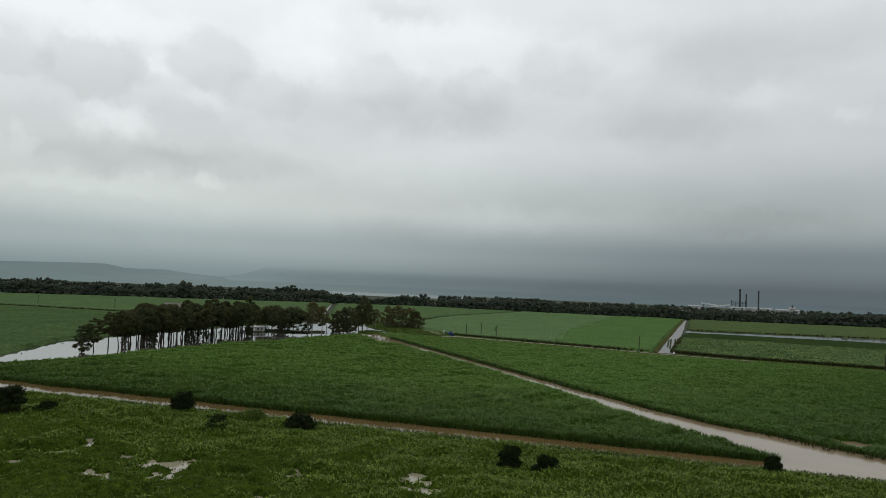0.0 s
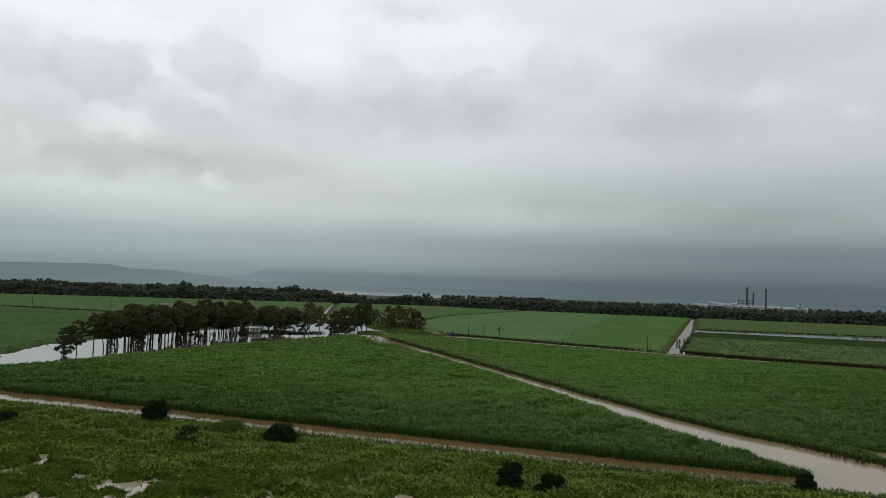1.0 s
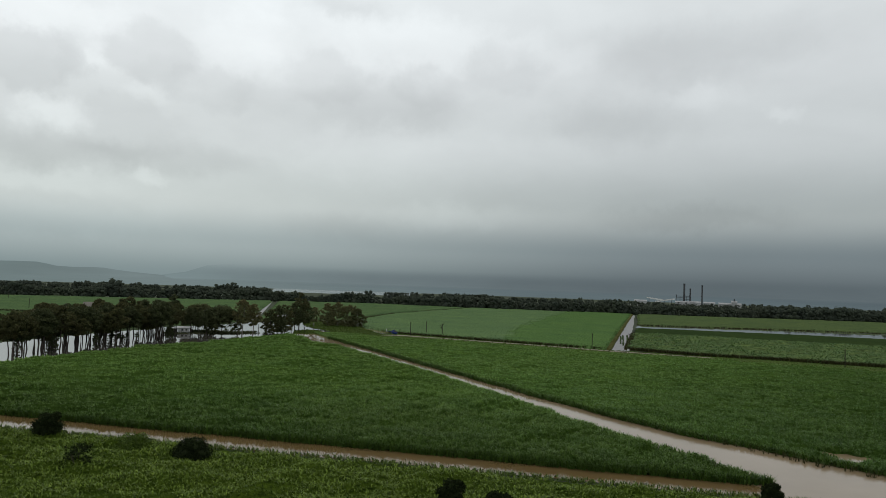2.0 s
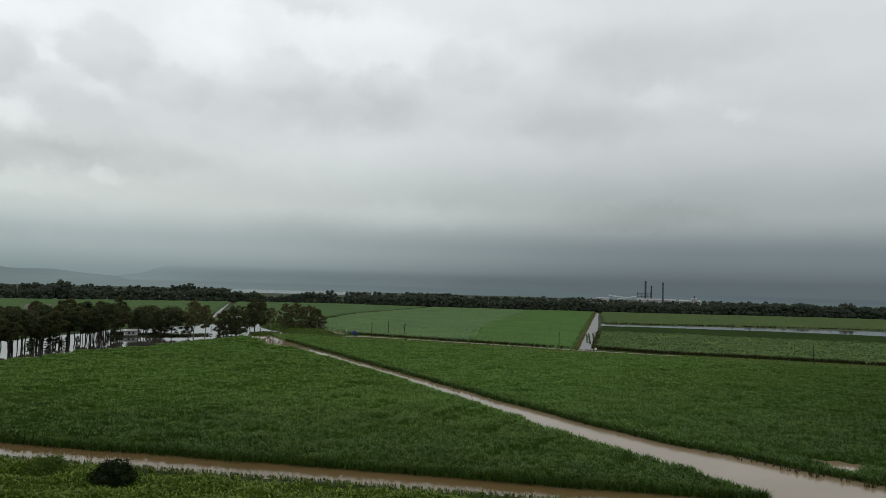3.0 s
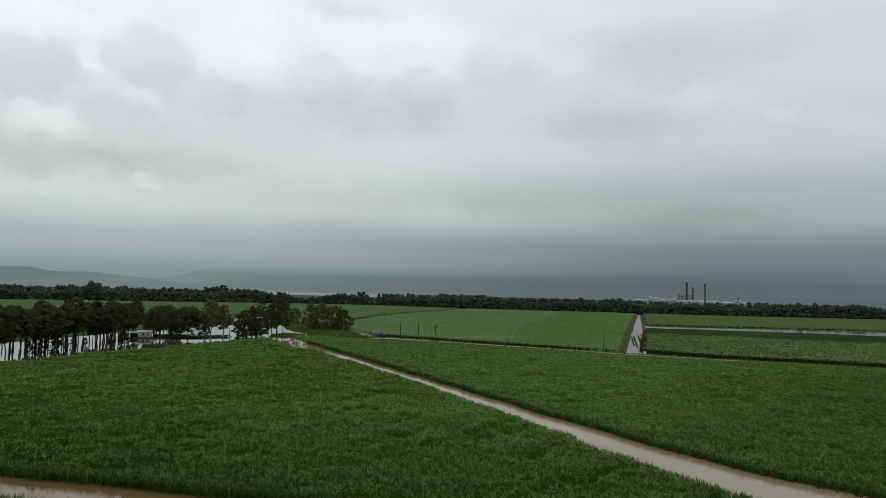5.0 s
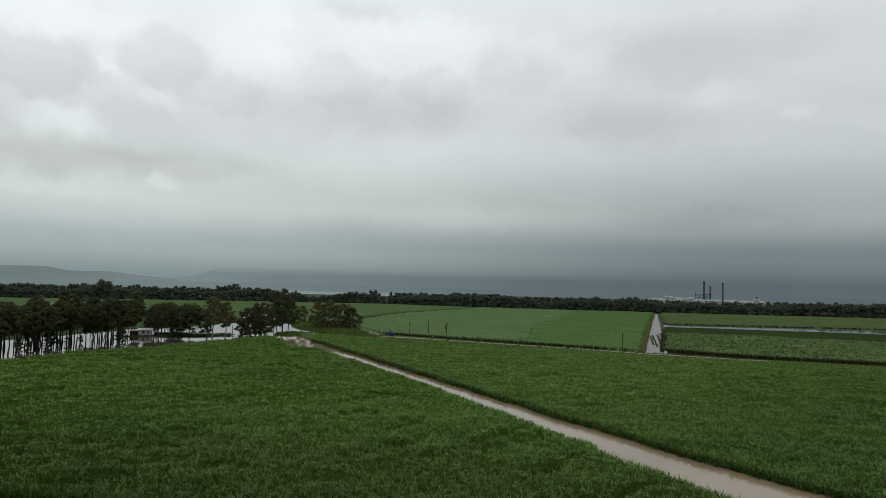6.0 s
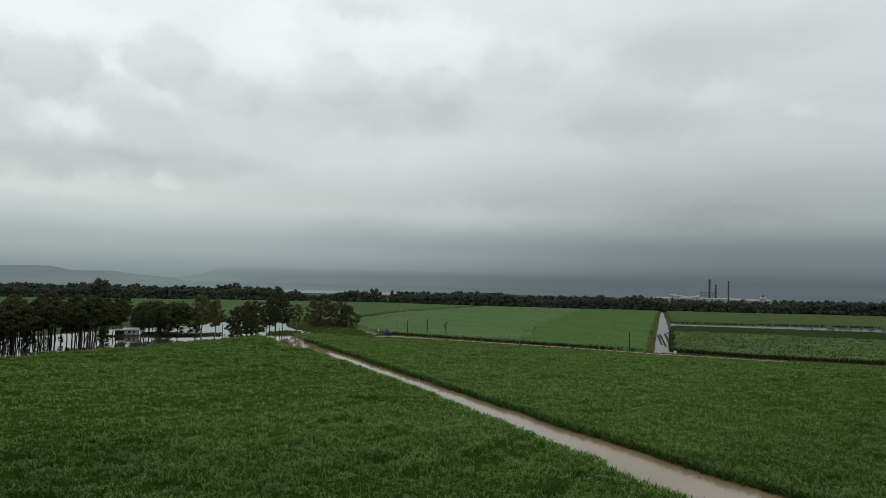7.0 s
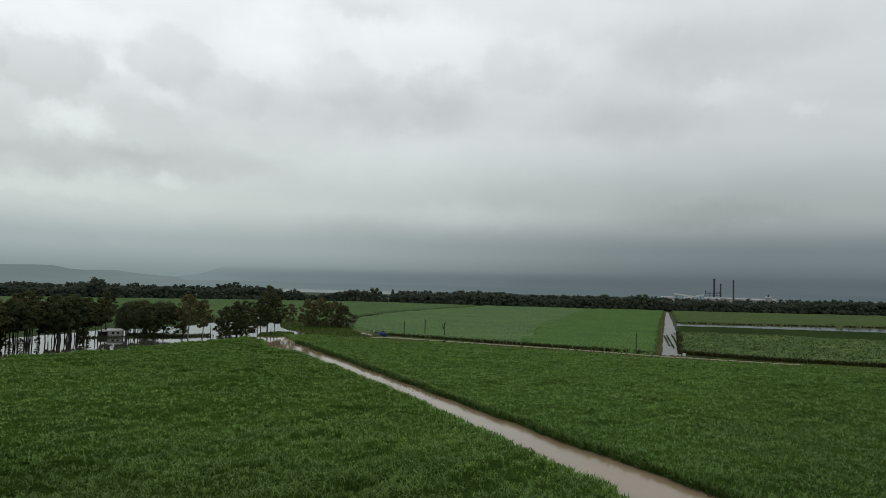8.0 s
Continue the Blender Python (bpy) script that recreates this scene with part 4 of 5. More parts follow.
for k in range(112):
    u = 0.135 + 0.865 * (k + rs.rand()) / 112
    x, y = -22 + 84 * u, 277 + 88 * u
    off = rs.uniform(0, 1) ** 0.8 * (2 + 28 * min(1, max(0, u - 0.15) * 3))
    x, y = x - 0.72 * off + rs.uniform(-1, 1), y + 0.69 * off + rs.uniform(-1, 1)
    src = kinds[rs.randint(6)]
    if hides_shed(x, y) or rs.rand() > 0.45 + 1.6 * u:
        continue
    c = copy_thing(src, at(x, y, rs.uniform(0, 360)))
    s = rs.uniform(0.74, 1.1) * (0.82 + 0.18 * min(1, u * 2.5))
    c.scale = (s, s, s * rs.uniform(0.92, 1.1))
young = tree(at(-9, 296), 160, 5.0, 0.12, 1.5, "young gum with leaves down to the flood water", DARK_LEAF, BARK, 20, 90, (0.25, 0.55), group="young gums in the lagoon")
for k in range(16):
    u = 0.2 + 0.72 * rs.rand()
    off = rs.uniform(-1, 24 * min(1, u * 2))
    x, y = -22 + 84 * u - 0.72 * off, 277 + 88 * u + 0.69 * off
    if hides_shed(x, y):
        continue
    c = copy_thing(young, at(x, y, rs.uniform(0, 360)))
    s = rs.uniform(0.6, 1.5)
    c.scale = (s, s, s)
tree(at(50, 409), 110, 18.5, 0.3, 4.2, "tall dark tree above the others by the shed", DARK_LEAF, BARK, 44, 80)
tree(at(62, 400), 111, 13.6, 0.12, 8.2, "broad domed shade tree beside the flooded shed", GUM_LEAF, BARK, 120, 160, (0.3, 0.7), dome=True)
tree(at(70.5, 384), 112, 13.4, 0.12, 8.2, "broad domed dark shade tree over flood water", DARK_LEAF, BARK, 130, 160, (0.3, 0.7), dome=True)
tree(at(79, 376), 113, 17.5, 0.36, 4.8, "open reddish gum with thin foliage in the flood", PALE_LEAF, PALE_BARK, 64, 120, (0.35, 0.8), core=0)
tree(at(84.5, 377), 114, 15.5, 0.34, 4.2, "open gum with pale limbs in the flood", PALE_LEAF, PALE_BARK, 58, 120, (0.35, 0.8), core=0)
tree(at(76.5, 373.5), 115, 13.0, 0.2, 2.6, "slender gum with thin foliage in the flood", GUM_LEAF, BARK, 14, 40)
for k, (x, y, h) in enumerate([(94, 382, 12.5), (98.5, 384, 14.5), (103, 389, 15.0), (111, 398, 16.0), (115, 405, 21.5), (119, 409, 17.0)]):
    tree(at(x, y), 120 + k, h, 0.06 if k < 3 else 0.28, 4.9, "dense dark tree in a clump by the water", DARK_LEAF if k % 2 else GUM_LEAF, BARK, 62, 170, (0.3, 0.65), group="clump by the channel head")
tree(at(131, 432), 130, 12.5, 0.32, 3.6, "small pale tree on the grassy spit", PALE_LEAF, PALE_BARK, 34, 120, (0.3, 0.65), group="trees on the spit")
for k, (x, y, h) in enumerate([(142, 441, 14.5), (147, 437, 15.0), (153, 435, 14.0), (158, 432, 11.5)]):
    tree(at(x, y), 140 + k, h, 0.1, 5.4, "rounded bushy tree on the grassy spit", PALE_LEAF if k < 3 else GUM_LEAF, PALE_BARK, 60, 170, (0.3, 0.65), group="trees on the spit", core=0.45)


BANK = [(44, 383), (58, 384), (66, 380), (76, 381), (90, 387), (89, 394), (76, 394), (66, 405), (58, 402), (58, 387), (44, 386)]
# Tree shade and reflection on the water's margin are put into this bank's dark colour
field("grass", "grass bank coloured dark for tree shade and reflection", "grass", BANK, 0.45, 1.5, 0.9, 4, (0.3, 0.8), (0.15, 0.4), [DARK_LEAF, INNER_SHADE], 48, rough=0.5, depth=0.1)
for k in range(22):
    u = rs.rand()
    x, y = 34 + 30 * u + rs.uniform(-2, 2), 348 + 36 * u + rs.uniform(0, 26)
    if hides_shed(x, y):
        continue
    c = copy_thing(kinds[rs.randint(6)], at(x, y, rs.uniform(0, 360)))
    s = rs.uniform(0.72, 0.95)
    c.scale = (s, s, s * 0.95)


# ---- bushes in the marsh ----
def bush(m, seed, w, h, label, leaf=BUSH_LEAF, per=170, clumps=44, core=0.5):
    rs = np.random.RandomState(seed)
    root = thing("bush", m, label, "bush", "bushes in the marsh")
    v, f = [], []
    for k in range(5):
        a = rs.uniform(0, 6.283)
        q = (math.cos(a) * w * 0.3, math.sin(a) * w * 0.3, h * 0.6)
        tv, tf = tube([(0, 0, -0.2), (q[0] * 0.4, q[1] * 0.4, h * 0.3), q], [0.10, 0.07, 0.02], 5)
        f.extend(tuple(i + len(v) for i in x) for x in tf)
        v.extend(tv)
    o = new("stems", raw_mesh("stems", v, [np.array(f)], [BARK]))
    o.parent = root
    cs, rr = [], []
    for k in range(clumps):
        a, q, u = rs.uniform(0, 6.283), math.sqrt(rs.rand()), rs.rand()
        wide = math.sqrt(max(0.05, 1 - (u * 1.05 - 0.25) ** 2)) * 0.4
        cs.append((w * wide * q * math.cos(a), w * wide * q * math.sin(a), h * (0.12 + 0.72 * u)))
        k2 = w * rs.uniform(0.12, 0.2)
        rr.append((k2, k2, k2 * 0.8))
    lv, lf = leaf_cloud(rs, cs, rr, per, (0.18, 0.42))
    lv[:, 2] = np.clip(lv[:, 2], 0.05, None)
    faces = [lf]
    if core:
        kv, kf = dark_cores(rs, cs, rr, core)
        faces.append(kf + len(lv))
        lv = np.concatenate([lv, kv])
        lv[:, 2] = np.clip(lv[:, 2], 0.05, None)
    o = new("foliage", raw_mesh("foliage", lv, faces, [leaf, BUSH_LEAF], np.concatenate([np.full(len(q), i) for i, q in enumerate(faces)])))
    o.parent = root
    return root


for k, (x, y, w, h) in enumerate([(-25.2, 161, 7.6, 5.8), (-18, 158.4, 4.4, 2.8), (7.1, 156, 5.6, 5.0), (27.2, 134.6, 6.2, 3.4), (53.7, 100.2, 4.2, 4.0), (58.3, 96.4, 4.6, 2.9), (93.6, 86, 3.0, 3.8)]):
    bush(at(x, y), 200 + k, w, h, "dense dark green bush in wet grass")
bush(at(11.8, 133), 220, 5.2, 4.6, "half-bare grey shrub in the marsh", BUSH_LEAF, 34, 26, 0)
bush(at(19.4, 143.5), 221, 6.0, 2.8, "low bright green bush in the marsh", GRASS, 90, 40, 0)


# ---- far woods ----
def woods(name, label, front, depth, spacing, height, seed, leaf, per=70):
    rs = np.random.RandomState(seed)
    xs, ys = [], []
    for (x0, y0), (x1, y1) in zip(front, front[1:]):
        d = math.hypot(x1 - x0, y1 - y0)
        n = int(d * depth / spacing ** 2)
        s, o = rs.rand(n), rs.rand(n) ** 1.3 * depth
        xs.append(x0 + (x1 - x0) * s - (y1 - y0) / d * o)
        ys.append(y0 + (y1 - y0) * s + (x1 - x0) / d * o)
    x, y = np.concatenate(xs), np.concatenate(ys)
    n = len(x)
    h = rs.uniform(*height, n) * (0.6 + 0.68 * vnoise(x, y, 38, 3)) * np.where(rs.rand(n) < 0.09, 1.24, 1.0)
    low = np.abs((x - 268) * 0.85 + (y - 872) * 0.5) < 50
    h = np.where(low & (y > 800) & (y < 1000), h * 0.84, h)
    side = np.degrees(np.arctan2(x, y))
    h = np.where((side > 41.5) & (side < 49.5), h * 0.78, h)
    w = h * rs.uniform(0.26, 0.56, n)
    cs, rr = [], []
    for k in range(7):
        a, q = rs.uniform(0, 6.283, n), w * (0.0 if k == 0 else 0.75) * rs.uniform(0.6, 1.1, n)
        up = h * (0.76 if k == 0 else 0.2 + 0.095 * k)
        cs.append(np.stack([x + q * np.cos(a), y + q * np.sin(a), up + 0 * x], 1))
        rr.append(np.stack([w * 0.46, w * 0.46, h * (0.24 if k == 0 else 0.17)], 1))
    cs, rr = np.concatenate(cs), np.concatenate(rr)
    v, f = leaf_cloud(rs, cs, rr, per // 6, (0.8, 1.6))
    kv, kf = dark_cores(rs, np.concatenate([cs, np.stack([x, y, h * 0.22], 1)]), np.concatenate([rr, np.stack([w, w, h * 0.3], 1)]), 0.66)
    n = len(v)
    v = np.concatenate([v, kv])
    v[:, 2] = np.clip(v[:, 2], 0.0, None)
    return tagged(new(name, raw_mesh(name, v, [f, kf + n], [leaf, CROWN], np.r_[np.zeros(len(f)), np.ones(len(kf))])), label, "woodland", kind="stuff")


woods("woodland", "dark belt of trees along the far edge of the fields", TREE_FRONT, 36, 6.6, (10.5, 16.0), 300, WOOD_LEAF, 120)
woods("woodland", "distant hazy belt of trees on the plain", [(-500, 1250), (-60, 1270), (300, 1290)], 60, 10, (9, 15), 301, WOOD_LEAF, 40)
woods("woodland", "low hazy trees on the plain before the mill", [(520, 1300), (900, 1075), (1300, 860)], 60, 12, (8, 11.5), 304, WOOD_LEAF, 36)
woods("woodland", "hazy trees round the mill behind the woods", [(640, 1010), (880, 860), (1250, 640), (1500, 480)], 60, 12, (8, 12.5), 303, WOOD_LEAF, 40)


# ---- far hills ----
def hills(name, label, profile, dist, mat):
    bm = bmesh.new()
    rows = []
    for a, z in profile:
        s, c = math.sin(radians(a)), math.cos(radians(a))
        rows.append([bm.verts.new((s * d, c * d, zz)) for d, zz in ((dist - 500, 0), (dist - 250, z * 0.6), (dist, z), (dist + 250, 0))])
    for p, q in zip(rows, rows[1:]):
        for k in range(3):
            bm.faces.new((p[k], q[k], q[k + 1], p[k + 1]))
    for f in bm.faces:
        f.smooth = True
    return tagged(part(name, bm, mat), label, "hills", kind="structure")


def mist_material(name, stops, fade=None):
    """Rain mist put into a glowing surface colour: paler towards the west, leaden towards the east. fade: heights
    between which it turns transparent, as if cloud hid it.
    """
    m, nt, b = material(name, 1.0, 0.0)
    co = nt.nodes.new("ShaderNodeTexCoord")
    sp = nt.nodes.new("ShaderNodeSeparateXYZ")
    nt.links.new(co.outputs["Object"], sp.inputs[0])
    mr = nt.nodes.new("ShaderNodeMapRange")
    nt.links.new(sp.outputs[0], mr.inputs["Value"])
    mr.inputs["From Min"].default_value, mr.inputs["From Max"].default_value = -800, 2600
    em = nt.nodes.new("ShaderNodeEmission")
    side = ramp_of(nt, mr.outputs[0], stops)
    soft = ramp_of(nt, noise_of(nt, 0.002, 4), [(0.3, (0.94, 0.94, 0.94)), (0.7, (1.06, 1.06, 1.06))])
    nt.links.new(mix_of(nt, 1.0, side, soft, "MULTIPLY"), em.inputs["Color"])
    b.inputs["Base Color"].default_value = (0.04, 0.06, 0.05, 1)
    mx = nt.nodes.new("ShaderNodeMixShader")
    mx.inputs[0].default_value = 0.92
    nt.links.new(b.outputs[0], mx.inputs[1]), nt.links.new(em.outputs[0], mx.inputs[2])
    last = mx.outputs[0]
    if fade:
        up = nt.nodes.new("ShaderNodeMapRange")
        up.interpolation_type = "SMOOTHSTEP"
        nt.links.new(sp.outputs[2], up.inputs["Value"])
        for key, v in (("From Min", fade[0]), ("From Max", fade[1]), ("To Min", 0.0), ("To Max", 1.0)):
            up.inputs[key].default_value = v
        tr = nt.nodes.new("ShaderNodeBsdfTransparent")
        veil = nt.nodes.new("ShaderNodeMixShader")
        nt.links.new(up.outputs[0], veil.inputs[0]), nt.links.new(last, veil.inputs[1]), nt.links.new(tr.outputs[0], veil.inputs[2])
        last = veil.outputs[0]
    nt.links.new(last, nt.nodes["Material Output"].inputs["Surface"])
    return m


MIST = mist_material("glowing_mist_land", [(0.0, (0.15, 0.198, 0.2)), (0.3, (0.185, 0.235, 0.24)), (0.6, (0.125, 0.165, 0.18)), (1.0, (0.088, 0.116, 0.134))])
CLOUDED = mist_material("glowing_mist_mountain", [(0.0, (0.22, 0.275, 0.285)), (0.35, (0.205, 0.265, 0.275)), (0.6, (0.166, 0.21, 0.222)), (1.0, (0.118, 0.148, 0.163))], (20, 118))
PLAIN = mist_material("glowing_mist_plain", [(0.0, (0.15, 0.2, 0.2)), (0.3, (0.18, 0.23, 0.235)), (0.6, (0.125, 0.165, 0.18)), (1.0, (0.088, 0.116, 0.134))], (6, 22))
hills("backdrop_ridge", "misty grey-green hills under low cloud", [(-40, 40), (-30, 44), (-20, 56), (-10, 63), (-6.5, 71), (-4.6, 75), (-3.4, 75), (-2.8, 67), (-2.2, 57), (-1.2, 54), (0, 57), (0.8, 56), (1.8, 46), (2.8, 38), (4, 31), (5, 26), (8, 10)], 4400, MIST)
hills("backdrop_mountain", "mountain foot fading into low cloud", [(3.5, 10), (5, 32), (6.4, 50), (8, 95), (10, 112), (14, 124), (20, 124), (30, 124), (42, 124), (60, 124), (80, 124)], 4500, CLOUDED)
# Raised glowing bank added to cover the green ground up to the horizon
hills("backdrop_plain", "glowing mist bank standing in for far flat land", [(a, 23.5) for a in range(-45, 80, 3)], 2600, PLAIN)

# ---- poles ----


def pole(x, y, h, arm=True):
    root = thing("power_pole", at(x, y, 35), "dark timber power pole beside the cane", "pole", "power poles")
    bm = bmesh.new()
    rod(bm, (0, 0, -0.5), (0, 0, h), 0.19, 0.15, 10)
    part("post", bm, TIMBER, root)
    if arm:
        bm = bmesh.new()
        box(bm, 0, 0.16, h - 0.5, 1.5, 0.1, 0.12, 0.01)
        part("crossarm", bm, TIMBER, root)
        for s in (-0.6, 0.6):
            bm = bmesh.new()
            rod(bm, (s, 0.16, h - 0.44), (s, 0.16, h - 0.24), 0.05, 0.03, 8)
            part("insulator", bm, PALE_BARK, root)
    return root


for x, y, h in ((165.9, 369.3, 7.4), (179.8, 379.0, 7.4), (224.8, 290.5, 7.4), (290.0, 209.5, 7.4), (-81, 616, 9.0), (-57, 790, 10.0), (-27, 600, 8.0)):
    pole(x, y, h)
tree(at(184.6, 369), 150, 8.0, 0.5, 2.2, "bare dead tree beside the sandy track", REED, TIMBER, 1, 4, thick=2.4, group="", name="dead_tree", core=0)


# ---- buildings ----
WHITE = plain_material("white_painted_board", (0.72, 0.72, 0.70), (0.84, 0.84, 0.82), 0.8, 0.6, 0.3)
ROOFING = plain_material("pale_sheet_roof", (0.42, 0.43, 0.43), (0.58, 0.59, 0.58), 0.3, 0.45, 0.4)
RUST = plain_material("stained_sheet_roof", (0.13, 0.12, 0.105), (0.22, 0.20, 0.17), 0.2, 0.7, 0.2)
MILL_SHEET = plain_material("dull_pale_sheet", (0.27, 0.275, 0.28), (0.55, 0.56, 0.56), 0.12, 0.7, 0.2)
STEEL = plain_material("dark_steel", (0.05, 0.055, 0.06), (0.10, 0.105, 0.11), 0.3, 0.6, 0.3, 0.4)
STACK = plain_material("grey_stack_plate", (0.06, 0.065, 0.07), (0.11, 0.115, 0.12), 0.15, 0.7, 0.2)
GLASS = plain_material("dark_window_glass", (0.02, 0.022, 0.025), (0.03, 0.033, 0.036), 1.0, 0.08, 0.5)
BLUE = plain_material("blue_gloss_paint", (0.012, 0.03, 0.14), (0.018, 0.045, 0.19), 1.0, 0.4, 0.3)
RUBBER = plain_material("black_paint", (0.015, 0.015, 0.016), (0.025, 0.025, 0.026), 2.0, 0.5, 0.4)


def gable(name, m, w, d, h, rise, label, wall=WHITE, roof=ROOFING, windows=(), stilts=0.0, overhang=0.5, group=""):
    """A building of four walls with a pitched roof, ridge along x. windows: (x, z, width, height) on the front."""
    root = thing(name, m, label, "building", group)
    z0 = stilts
    bm = bmesh.new()
    t = 0.18
    box(bm, 0, -d / 2 + t / 2, z0 + h / 2, w, t, h)
    box(bm, 0, d / 2 - t / 2, z0 + h / 2, w, t, h)
    for sx in (-1, 1):
        x0 = sx * (w / 2 - t / 2)
        box(bm, x0, 0, z0 + h / 2, t, d - 2 * t, h)
        a = [bm.verts.new((x0 + e * t / 2, yy, zz)) for e in (-1, 1) for yy, zz in ((-d / 2, z0 + h), (d / 2, z0 + h), (0, z0 + h + rise))]
        for q in ((0, 1, 2), (5, 4, 3), (0, 3, 4, 1), (1, 4, 5, 2), (2, 5, 3, 0)):
            bm.faces.new([a[i] for i in q])
    part("wall", bm, wall, root)
    for sy in (-1, 1):
        bm = bmesh.new()
        run = d / 2 + overhang
        drop = rise * run / (d / 2)
        a = math.atan2(rise, d / 2)
        box(bm, 0, sy * run / 2, z0 + h + rise - drop / 2 + 0.12, w + 2 * overhang, run / math.cos(a), 0.12, 0, Euler((-sy * a, 0, 0)).to_quaternion())
        part("roof", bm, roof, root)
    for x, z, ww, wh in windows:
        bm = bmesh.new()
        box(bm, x, -d / 2 - 0.02, z0 + z, ww + 0.2, 0.1, wh + 0.2, 0.01)
        fr = part("window", bm, ROOFING, root)
        bm = bmesh.new()
        box(bm, x, -d / 2 - 0.06, z0 + z, ww, 0.06, wh)
        part("pane", bm, GLASS, fr)
    if stilts:
        for x in np.linspace(-w / 2 + 0.3, w / 2 - 0.3, 4):
            for y in (-d / 2 + 0.3, d / 2 - 0.3):
                bm = bmesh.new()
                rod(bm, (x, y, -0.3), (x, y, stilts), 0.12)
                part("stump", bm, TIMBER, root)
    return root


gable("shed", pose(53.8, 391, 0.1, 0, 0, -8), 5.0, 5.0, 2.3, 0.5, "small white shed with flood water at its door", roof=WHITE, windows=((-0.6, 1.4, 0.8, 0.8), (1.2, 1.4, 0.7, 0.7)))
# Closed dark walls stand in for the shade inside an open lean-to
gable("shed", pose(49.4, 392, 0, 0, 0, -8), 3.0, 4.0, 2.0, 0.3, "low lean-to with dark walls for its shaded opening", wall=TIMBER)
gable("house", pose(15, 556, 0, 0, 0, -6), 14, 11, 5.4, 2.4, "large dull-roofed farm house behind the trees", roof=RUST, windows=((-6, 3, 1.6, 1.4), (0, 3, 1.6, 1.4), (6, 3, 1.6, 1.4)))
gable("house", pose(128, 500, 0, 0, 0, -15), 7, 6, 2.8, 1.2, "small white house behind the trees at the lagoon", windows=((-1.5, 1.5, 1.0, 1.0), (1.5, 1.5, 1.0, 1.0)))
gable("house", pose(656, 754, 0, 0, 0, -42), 11, 9, 7.5, 2.5, "pale gabled house among the far woods")

# ---- sugar mill beyond the woods ----
MILL = pose(1197, 1204, 0.0, 0, 0, -45.3)


def in_mill(x, y, rz=0.0):
    return MILL @ pose(0.85 * x, y, 0, 0, 0, rz)


def chimney(x, y, h, r, label):
    root = thing("chimney", in_mill(x, y), label, "chimney", "mill chimneys")
    bm = bmesh.new()
    rod(bm, (0, 0, 0), (0, 0, h), r * 1.08, r, 20)
    part("shaft", bm, STACK, root)
    bm = bmesh.new()
    rod(bm, (0, 0, h - 2.0), (0, 0, h + 0.3), r * 1.18, r * 1.18, 20)
    part("crown", bm, STEEL, root)
    for z in (h * 0.45, h * 0.72):
        bm = bmesh.new()
        rod(bm, (0, 0, z), (0, 0, z + 0.7), r * 1.25, r * 1.25, 16)
        part("platform", bm, STEEL, root)


chimney(0, 0, 48.5, 2.0, "tall dark grey mill chimney")
chimney(15, 12, 38, 1.5, "slim shorter grey mill chimney")
chimney(44, -4, 46, 1.5, "tall slim grey mill chimney")
gable("mill_building", in_mill(-4, -14), 30, 16, 7.0, 2.6, "pale boiler house of the sugar mill", wall=MILL_SHEET, roof=MILL_SHEET, windows=((-8, 6, 4, 3), (8, 6, 4, 3)), group="mill buildings")
gable("mill_building", in_mill(28, 6), 26, 18, 7.5, 2.4, "grey sheet-iron mill house", wall=MILL_SHEET, roof=MILL_SHEET, group="mill buildings")
gable("mill_building", in_mill(62, 10), 24, 18, 7.0, 2.6, "pale mill shed with a pitched roof", wall=MILL_SHEET, roof=MILL_SHEET, group="mill buildings")
gable("mill_building", in_mill(112, 5), 46, 20, 6.5, 2.6, "long pale sugar store", wall=MILL_SHEET, roof=MILL_SHEET, group="mill buildings")
gable("mill_building", in_mill(-110, 0), 27, 16, 7.0, 2.2, "long pale bagasse shed", wall=MILL_SHEET, roof=MILL_SHEET, group="mill buildings")
gable("mill_building", in_mill(122, -2), 11, 11, 11, 3.0, "white tower house of the mill", wall=MILL_SHEET, roof=MILL_SHEET, group="mill buildings")


def frame_tower():
    root = thing("steel_frame", in_mill(-2, -2), "open steel frame round the boiler stack", "steel frame")
    for x in (-15, -7, 7, 13):
        for y in (-6, 6):
            bm = bmesh.new()
            box(bm, x, y, 10.5, 0.8, 0.8, 21)
            part("column", bm, STEEL, root)
    for z in (14, 17.5, 20.6):
        for y in (-6, 6):
            bm = bmesh.new()
            box(bm, -1, y, z, 29, 0.6, 0.7)
            part("beam", bm, STEEL, root)
    for x in (-15, 13):
        bm = bmesh.new()
        rod(bm, (x, 0, 18), (x, 0, 24), 1.0, 0.8, 10)
        part("vent", bm, STEEL, root)


frame_tower()


def conveyor(x0, z0, x1, z1, label):
    root = thing("conveyor", in_mill(0, -10), label, "conveyor", "mill conveyors")
    bm = bmesh.new()
    d = Vector((x1 - x0, 0, z1 - z0))
    box(bm, (x0 + x1) / 2, 0, (z0 + z1) / 2, d.length, 3.0, 2.6, 0.1, Euler((0, -math.atan2(z1 - z0, x1 - x0), 0)).to_quaternion())
    part("gallery", bm, WHITE, root)
    for u in (0.15, 0.5, 0.85):
        bm = bmesh.new()
        x, z = x0 + (x1 - x0) * u, z0 + (z1 - z0) * u
        box(bm, x, 0, z / 2, 0.8, 1.6, z - 1.0)
        part("trestle", bm, STEEL, root)


conveyor(-80, 15.0, -44, 10.5, "white inclined conveyor gallery going down")
conveyor(-62, 6.5, -20, 13.5, "white inclined conveyor gallery rising to the boilers")
root = thing("roof_vent", in_mill(122, -2), "dark ventilator on the mill tower", "ventilator")
bm = bmesh.new()
rod(bm, (0, 0, 13.5), (0, 0, 18.5), 1.6, 1.1, 12)
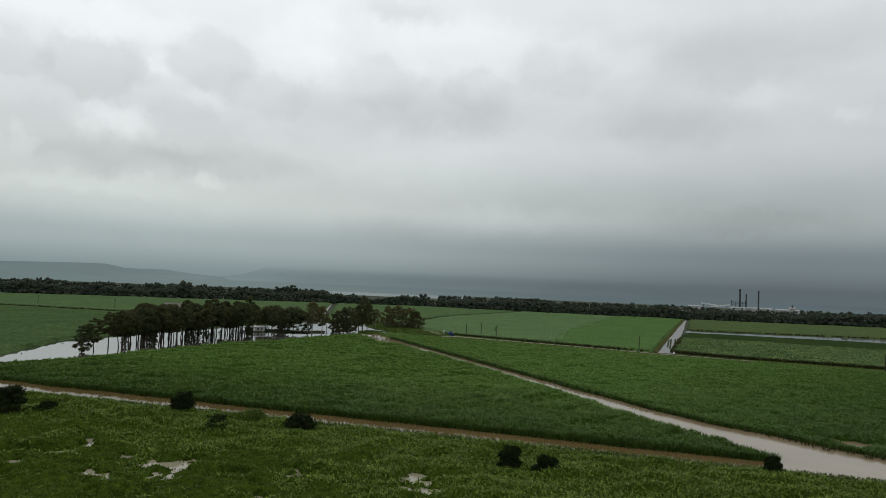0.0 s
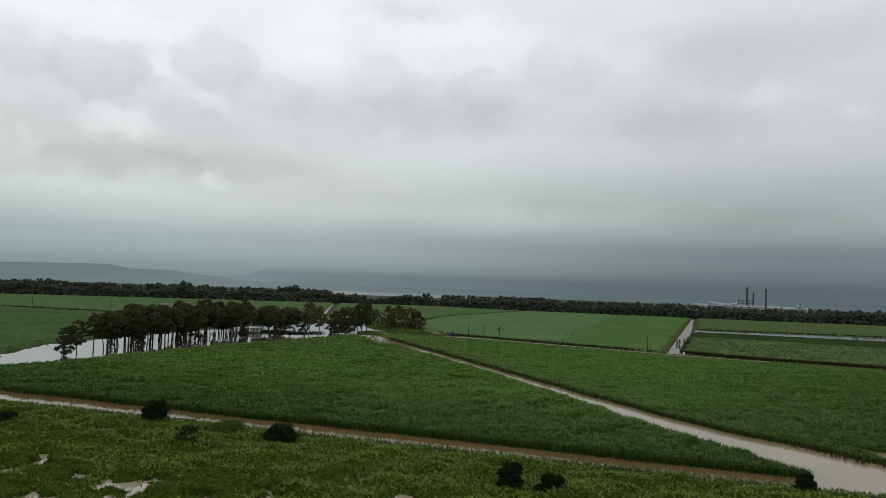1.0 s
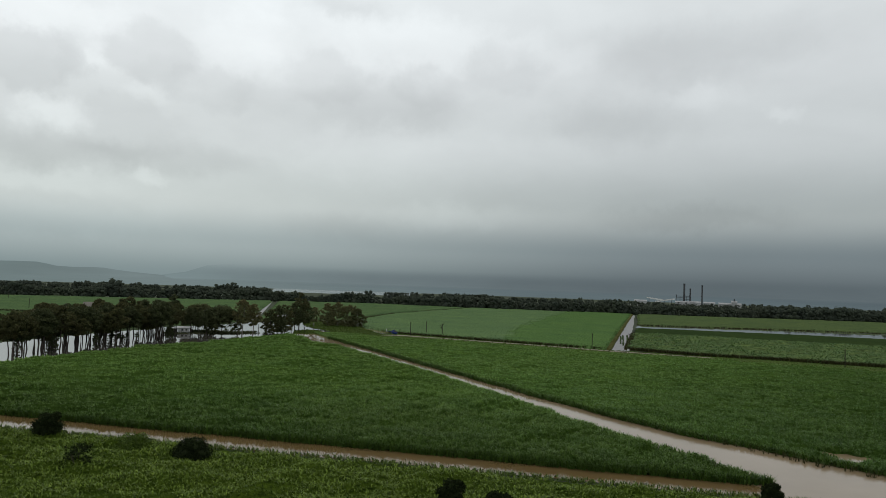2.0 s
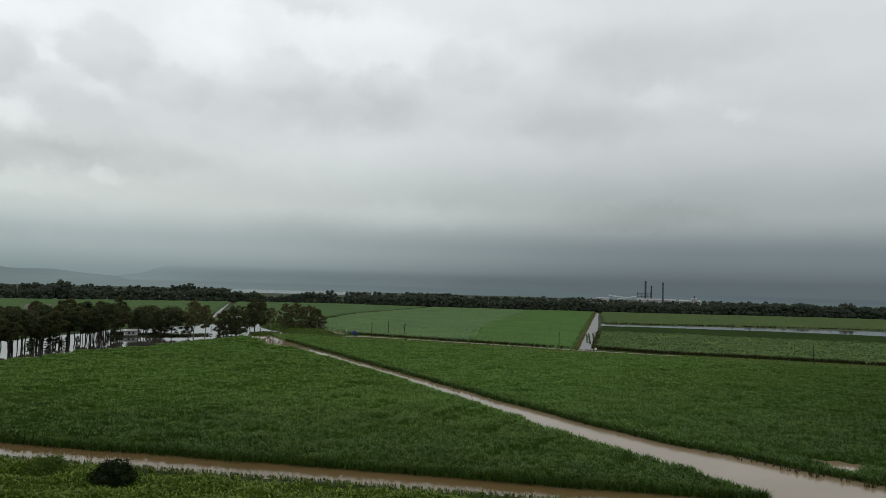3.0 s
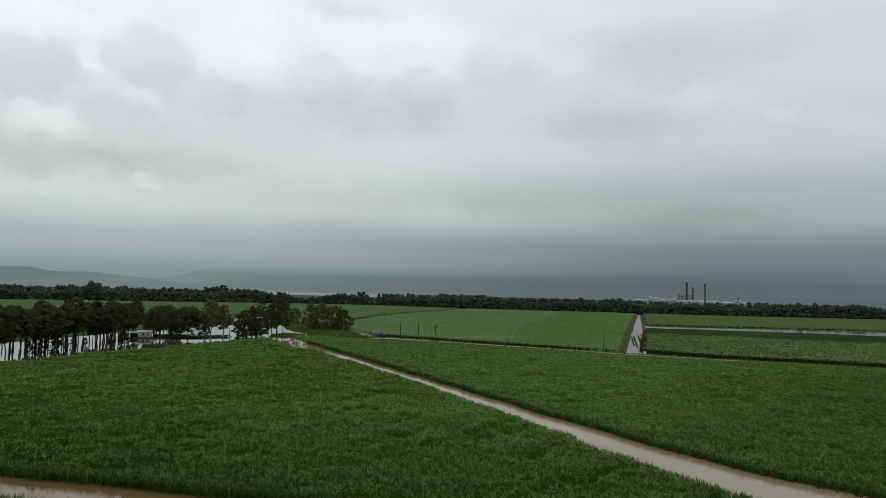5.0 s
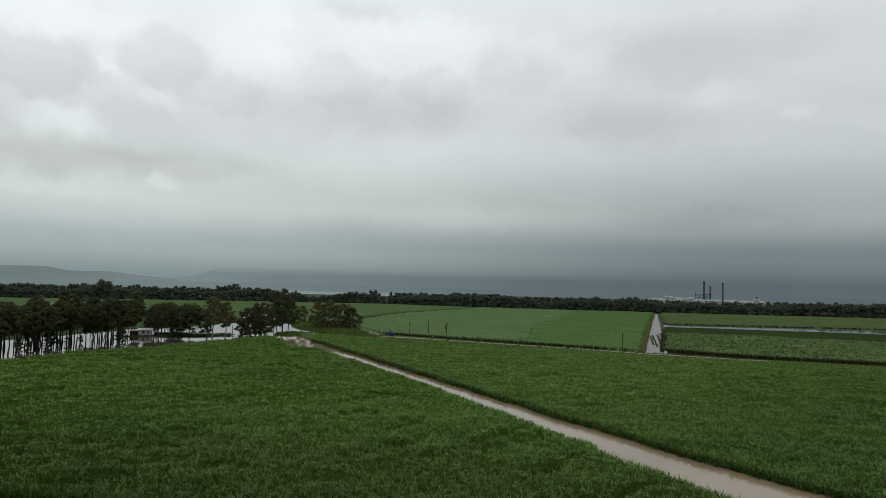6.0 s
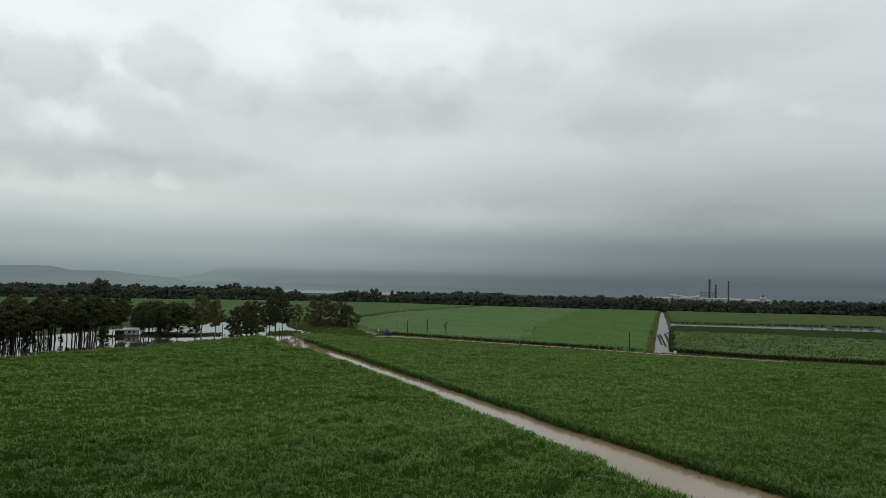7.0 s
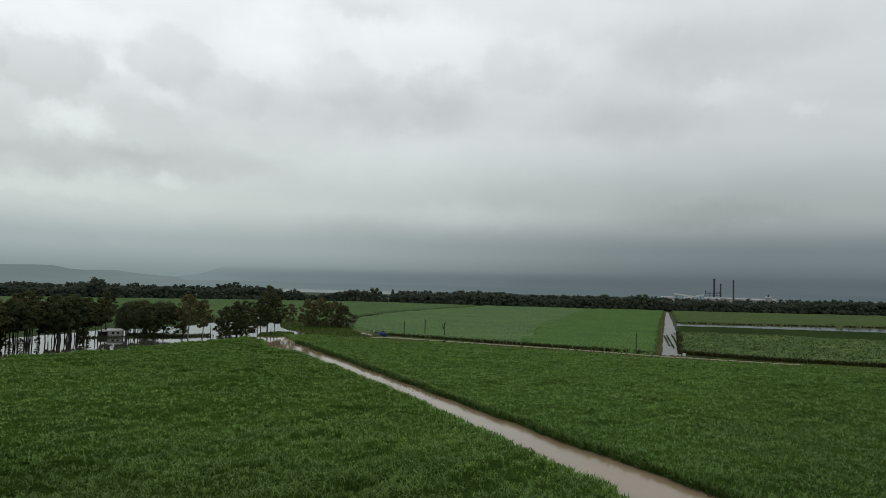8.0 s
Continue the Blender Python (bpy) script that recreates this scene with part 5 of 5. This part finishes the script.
part("cowl", bm, STEEL, root)


# ---- helicopter on the track ----
def lathe(bm, rings, n=14):
    """Loops of (x, z, half width, half height), joined along x."""
    loops = [[bm.verts.new((x, w * math.cos(2 * math.pi * k / n), z + h * math.sin(2 * math.pi * k / n))) for k in range(n)] for x, z, w, h in rings]
    for p, q in zip(loops, loops[1:]):
        for k in range(n):
            bm.faces.new((p[k], p[(k + 1) % n], q[(k + 1) % n], q[k])).smooth = True
    bm.faces.new(loops[0][::-1]), bm.faces.new(loops[-1])


def helicopter(m):
    root = thing("helicopter", m, "small blue and white helicopter parked on the sandy track", "helicopter")
    bm = bmesh.new()
    lathe(bm, [(1.9, 1.15, 0.05, 0.05), (1.7, 1.15, 0.35, 0.4), (1.1, 1.25, 0.62, 0.68), (0.2, 1.35, 0.68, 0.78), (-0.7, 1.4, 0.6, 0.7), (-1.4, 1.5, 0.3, 0.38), (-1.9, 1.55, 0.15, 0.18)])
    body = part("body", bm, BLUE, root)
    bm = bmesh.new()
    lathe(bm, [(1.82, 1.35, 0.05, 0.05), (1.55, 1.45, 0.36, 0.32), (0.9, 1.62, 0.6, 0.42), (0.25, 1.7, 0.62, 0.45)])
    part("windscreen", bm, GLASS, body, "dark curved windscreen")
    bm = bmesh.new()
    lathe(bm, [(-1.7, 1.55, 0.16, 0.18), (-4.9, 1.75, 0.08, 0.09)], 10)
    boom = part("tail_boom", bm, BLUE, root)
    bm = bmesh.new()
    box(bm, -4.8, 0, 2.0, 0.45, 0.05, 1.1, 0.02, Euler((0, 0.35, 0)).to_quaternion())
    part("tail_fin", bm, WHITE, boom, "white tail fin")
    bm = bmesh.new()
    box(bm, -4.9, 0.16, 1.75, 0.09, 0.03, 1.0)
    part("tail_rotor", bm, RUBBER, boom)
    bm = bmesh.new()
    rod(bm, (-0.1, 0, 2.0), (-0.1, 0, 2.75), 0.14, 0.08, 10)
    part("mast", bm, RUBBER, root, "black rotor mast")
    bm = bmesh.new()
    lathe(bm, [(0.5, 2.0, 0.1, 0.06), (0.3, 2.05, 0.34, 0.24), (-0.5, 2.1, 0.36, 0.28), (-1.3, 1.9, 0.2, 0.16)], 12)
    part("engine_cowling", bm, BLUE, root)
    for a in (20, 200):
        bm = bmesh.new()
        q = Euler((0, 0, radians(a))).to_quaternion()
        c = q @ Vector((1.95, 0, 0))
        box(bm, -0.1 + c.x, c.y, 2.74, 3.7, 0.2, 0.03, 0, q)
        part("rotor_blade", bm, RUBBER, root)
    for sy in (-0.95, 0.95):
        bm = bmesh.new()
        rod(bm, (-1.1, sy, 0.08), (1.5, sy, 0.08), 0.05)
        skid = part("skid", bm, RUBBER, root)
        for x in (-0.6, 0.8):
            bm = bmesh.new()
            rod(bm, (x, sy, 0.08), (x, sy * 0.45, 0.85), 0.035)
            part("strut", bm, RUBBER, skid)


helicopter(pose(155.7, 367.3, 0.12, 0, 0, -62) @ Matrix.Diagonal((1.12, 1.12, 1.35, 1)))

# ---- small things ----
root = thing("drum", at(238, 280.5), "white drum at the corner of the flooded road", "drum")
bm = bmesh.new()
rod(bm, (0, 0, 0), (0, 0, 0.9), 0.5, 0.5, 16)
part("barrel", bm, WHITE, root)
bm = bmesh.new()
rod(bm, (0, 0, 0.9), (0, 0, 0.95), 0.53, 0.53, 16)
part("lid", bm, WHITE, root)


def log_pile(x, y, rz):
    rs = np.random.RandomState(5)
    root = thing("log_pile", at(x, y, rz), "heap of grey logs and branches beside the dead tree", "log pile")
    for k in range(9):
        a, z = rs.uniform(-0.5, 0.5), 0.15 + 0.18 * (k // 3)
        c = Vector((rs.uniform(-1, 1), rs.uniform(-0.6, 0.6), z))
        e = Vector((math.cos(a), math.sin(a), rs.uniform(-0.04, 0.1))) * rs.uniform(1.2, 2.4)
        bm = bmesh.new()
        rod(bm, c - e, c + e, 0.16, 0.10, 7)
        part("log", bm, TIMBER if k % 3 else PALE_BARK, root)


log_pile(181.5, 363, -40)
for x, y, h in ((112.5, 385, 3.2), (109.5, 399, 4.0), (88, 381, 5.0)):
    root = thing("post", at(x, y), "grey timber post standing in flood water", "post", "posts in the flood")
    bm = bmesh.new()
    rod(bm, (0, 0, -0.4), (0, 0, h), 0.14, 0.11, 8)
    part("stake", bm, TIMBER, root)
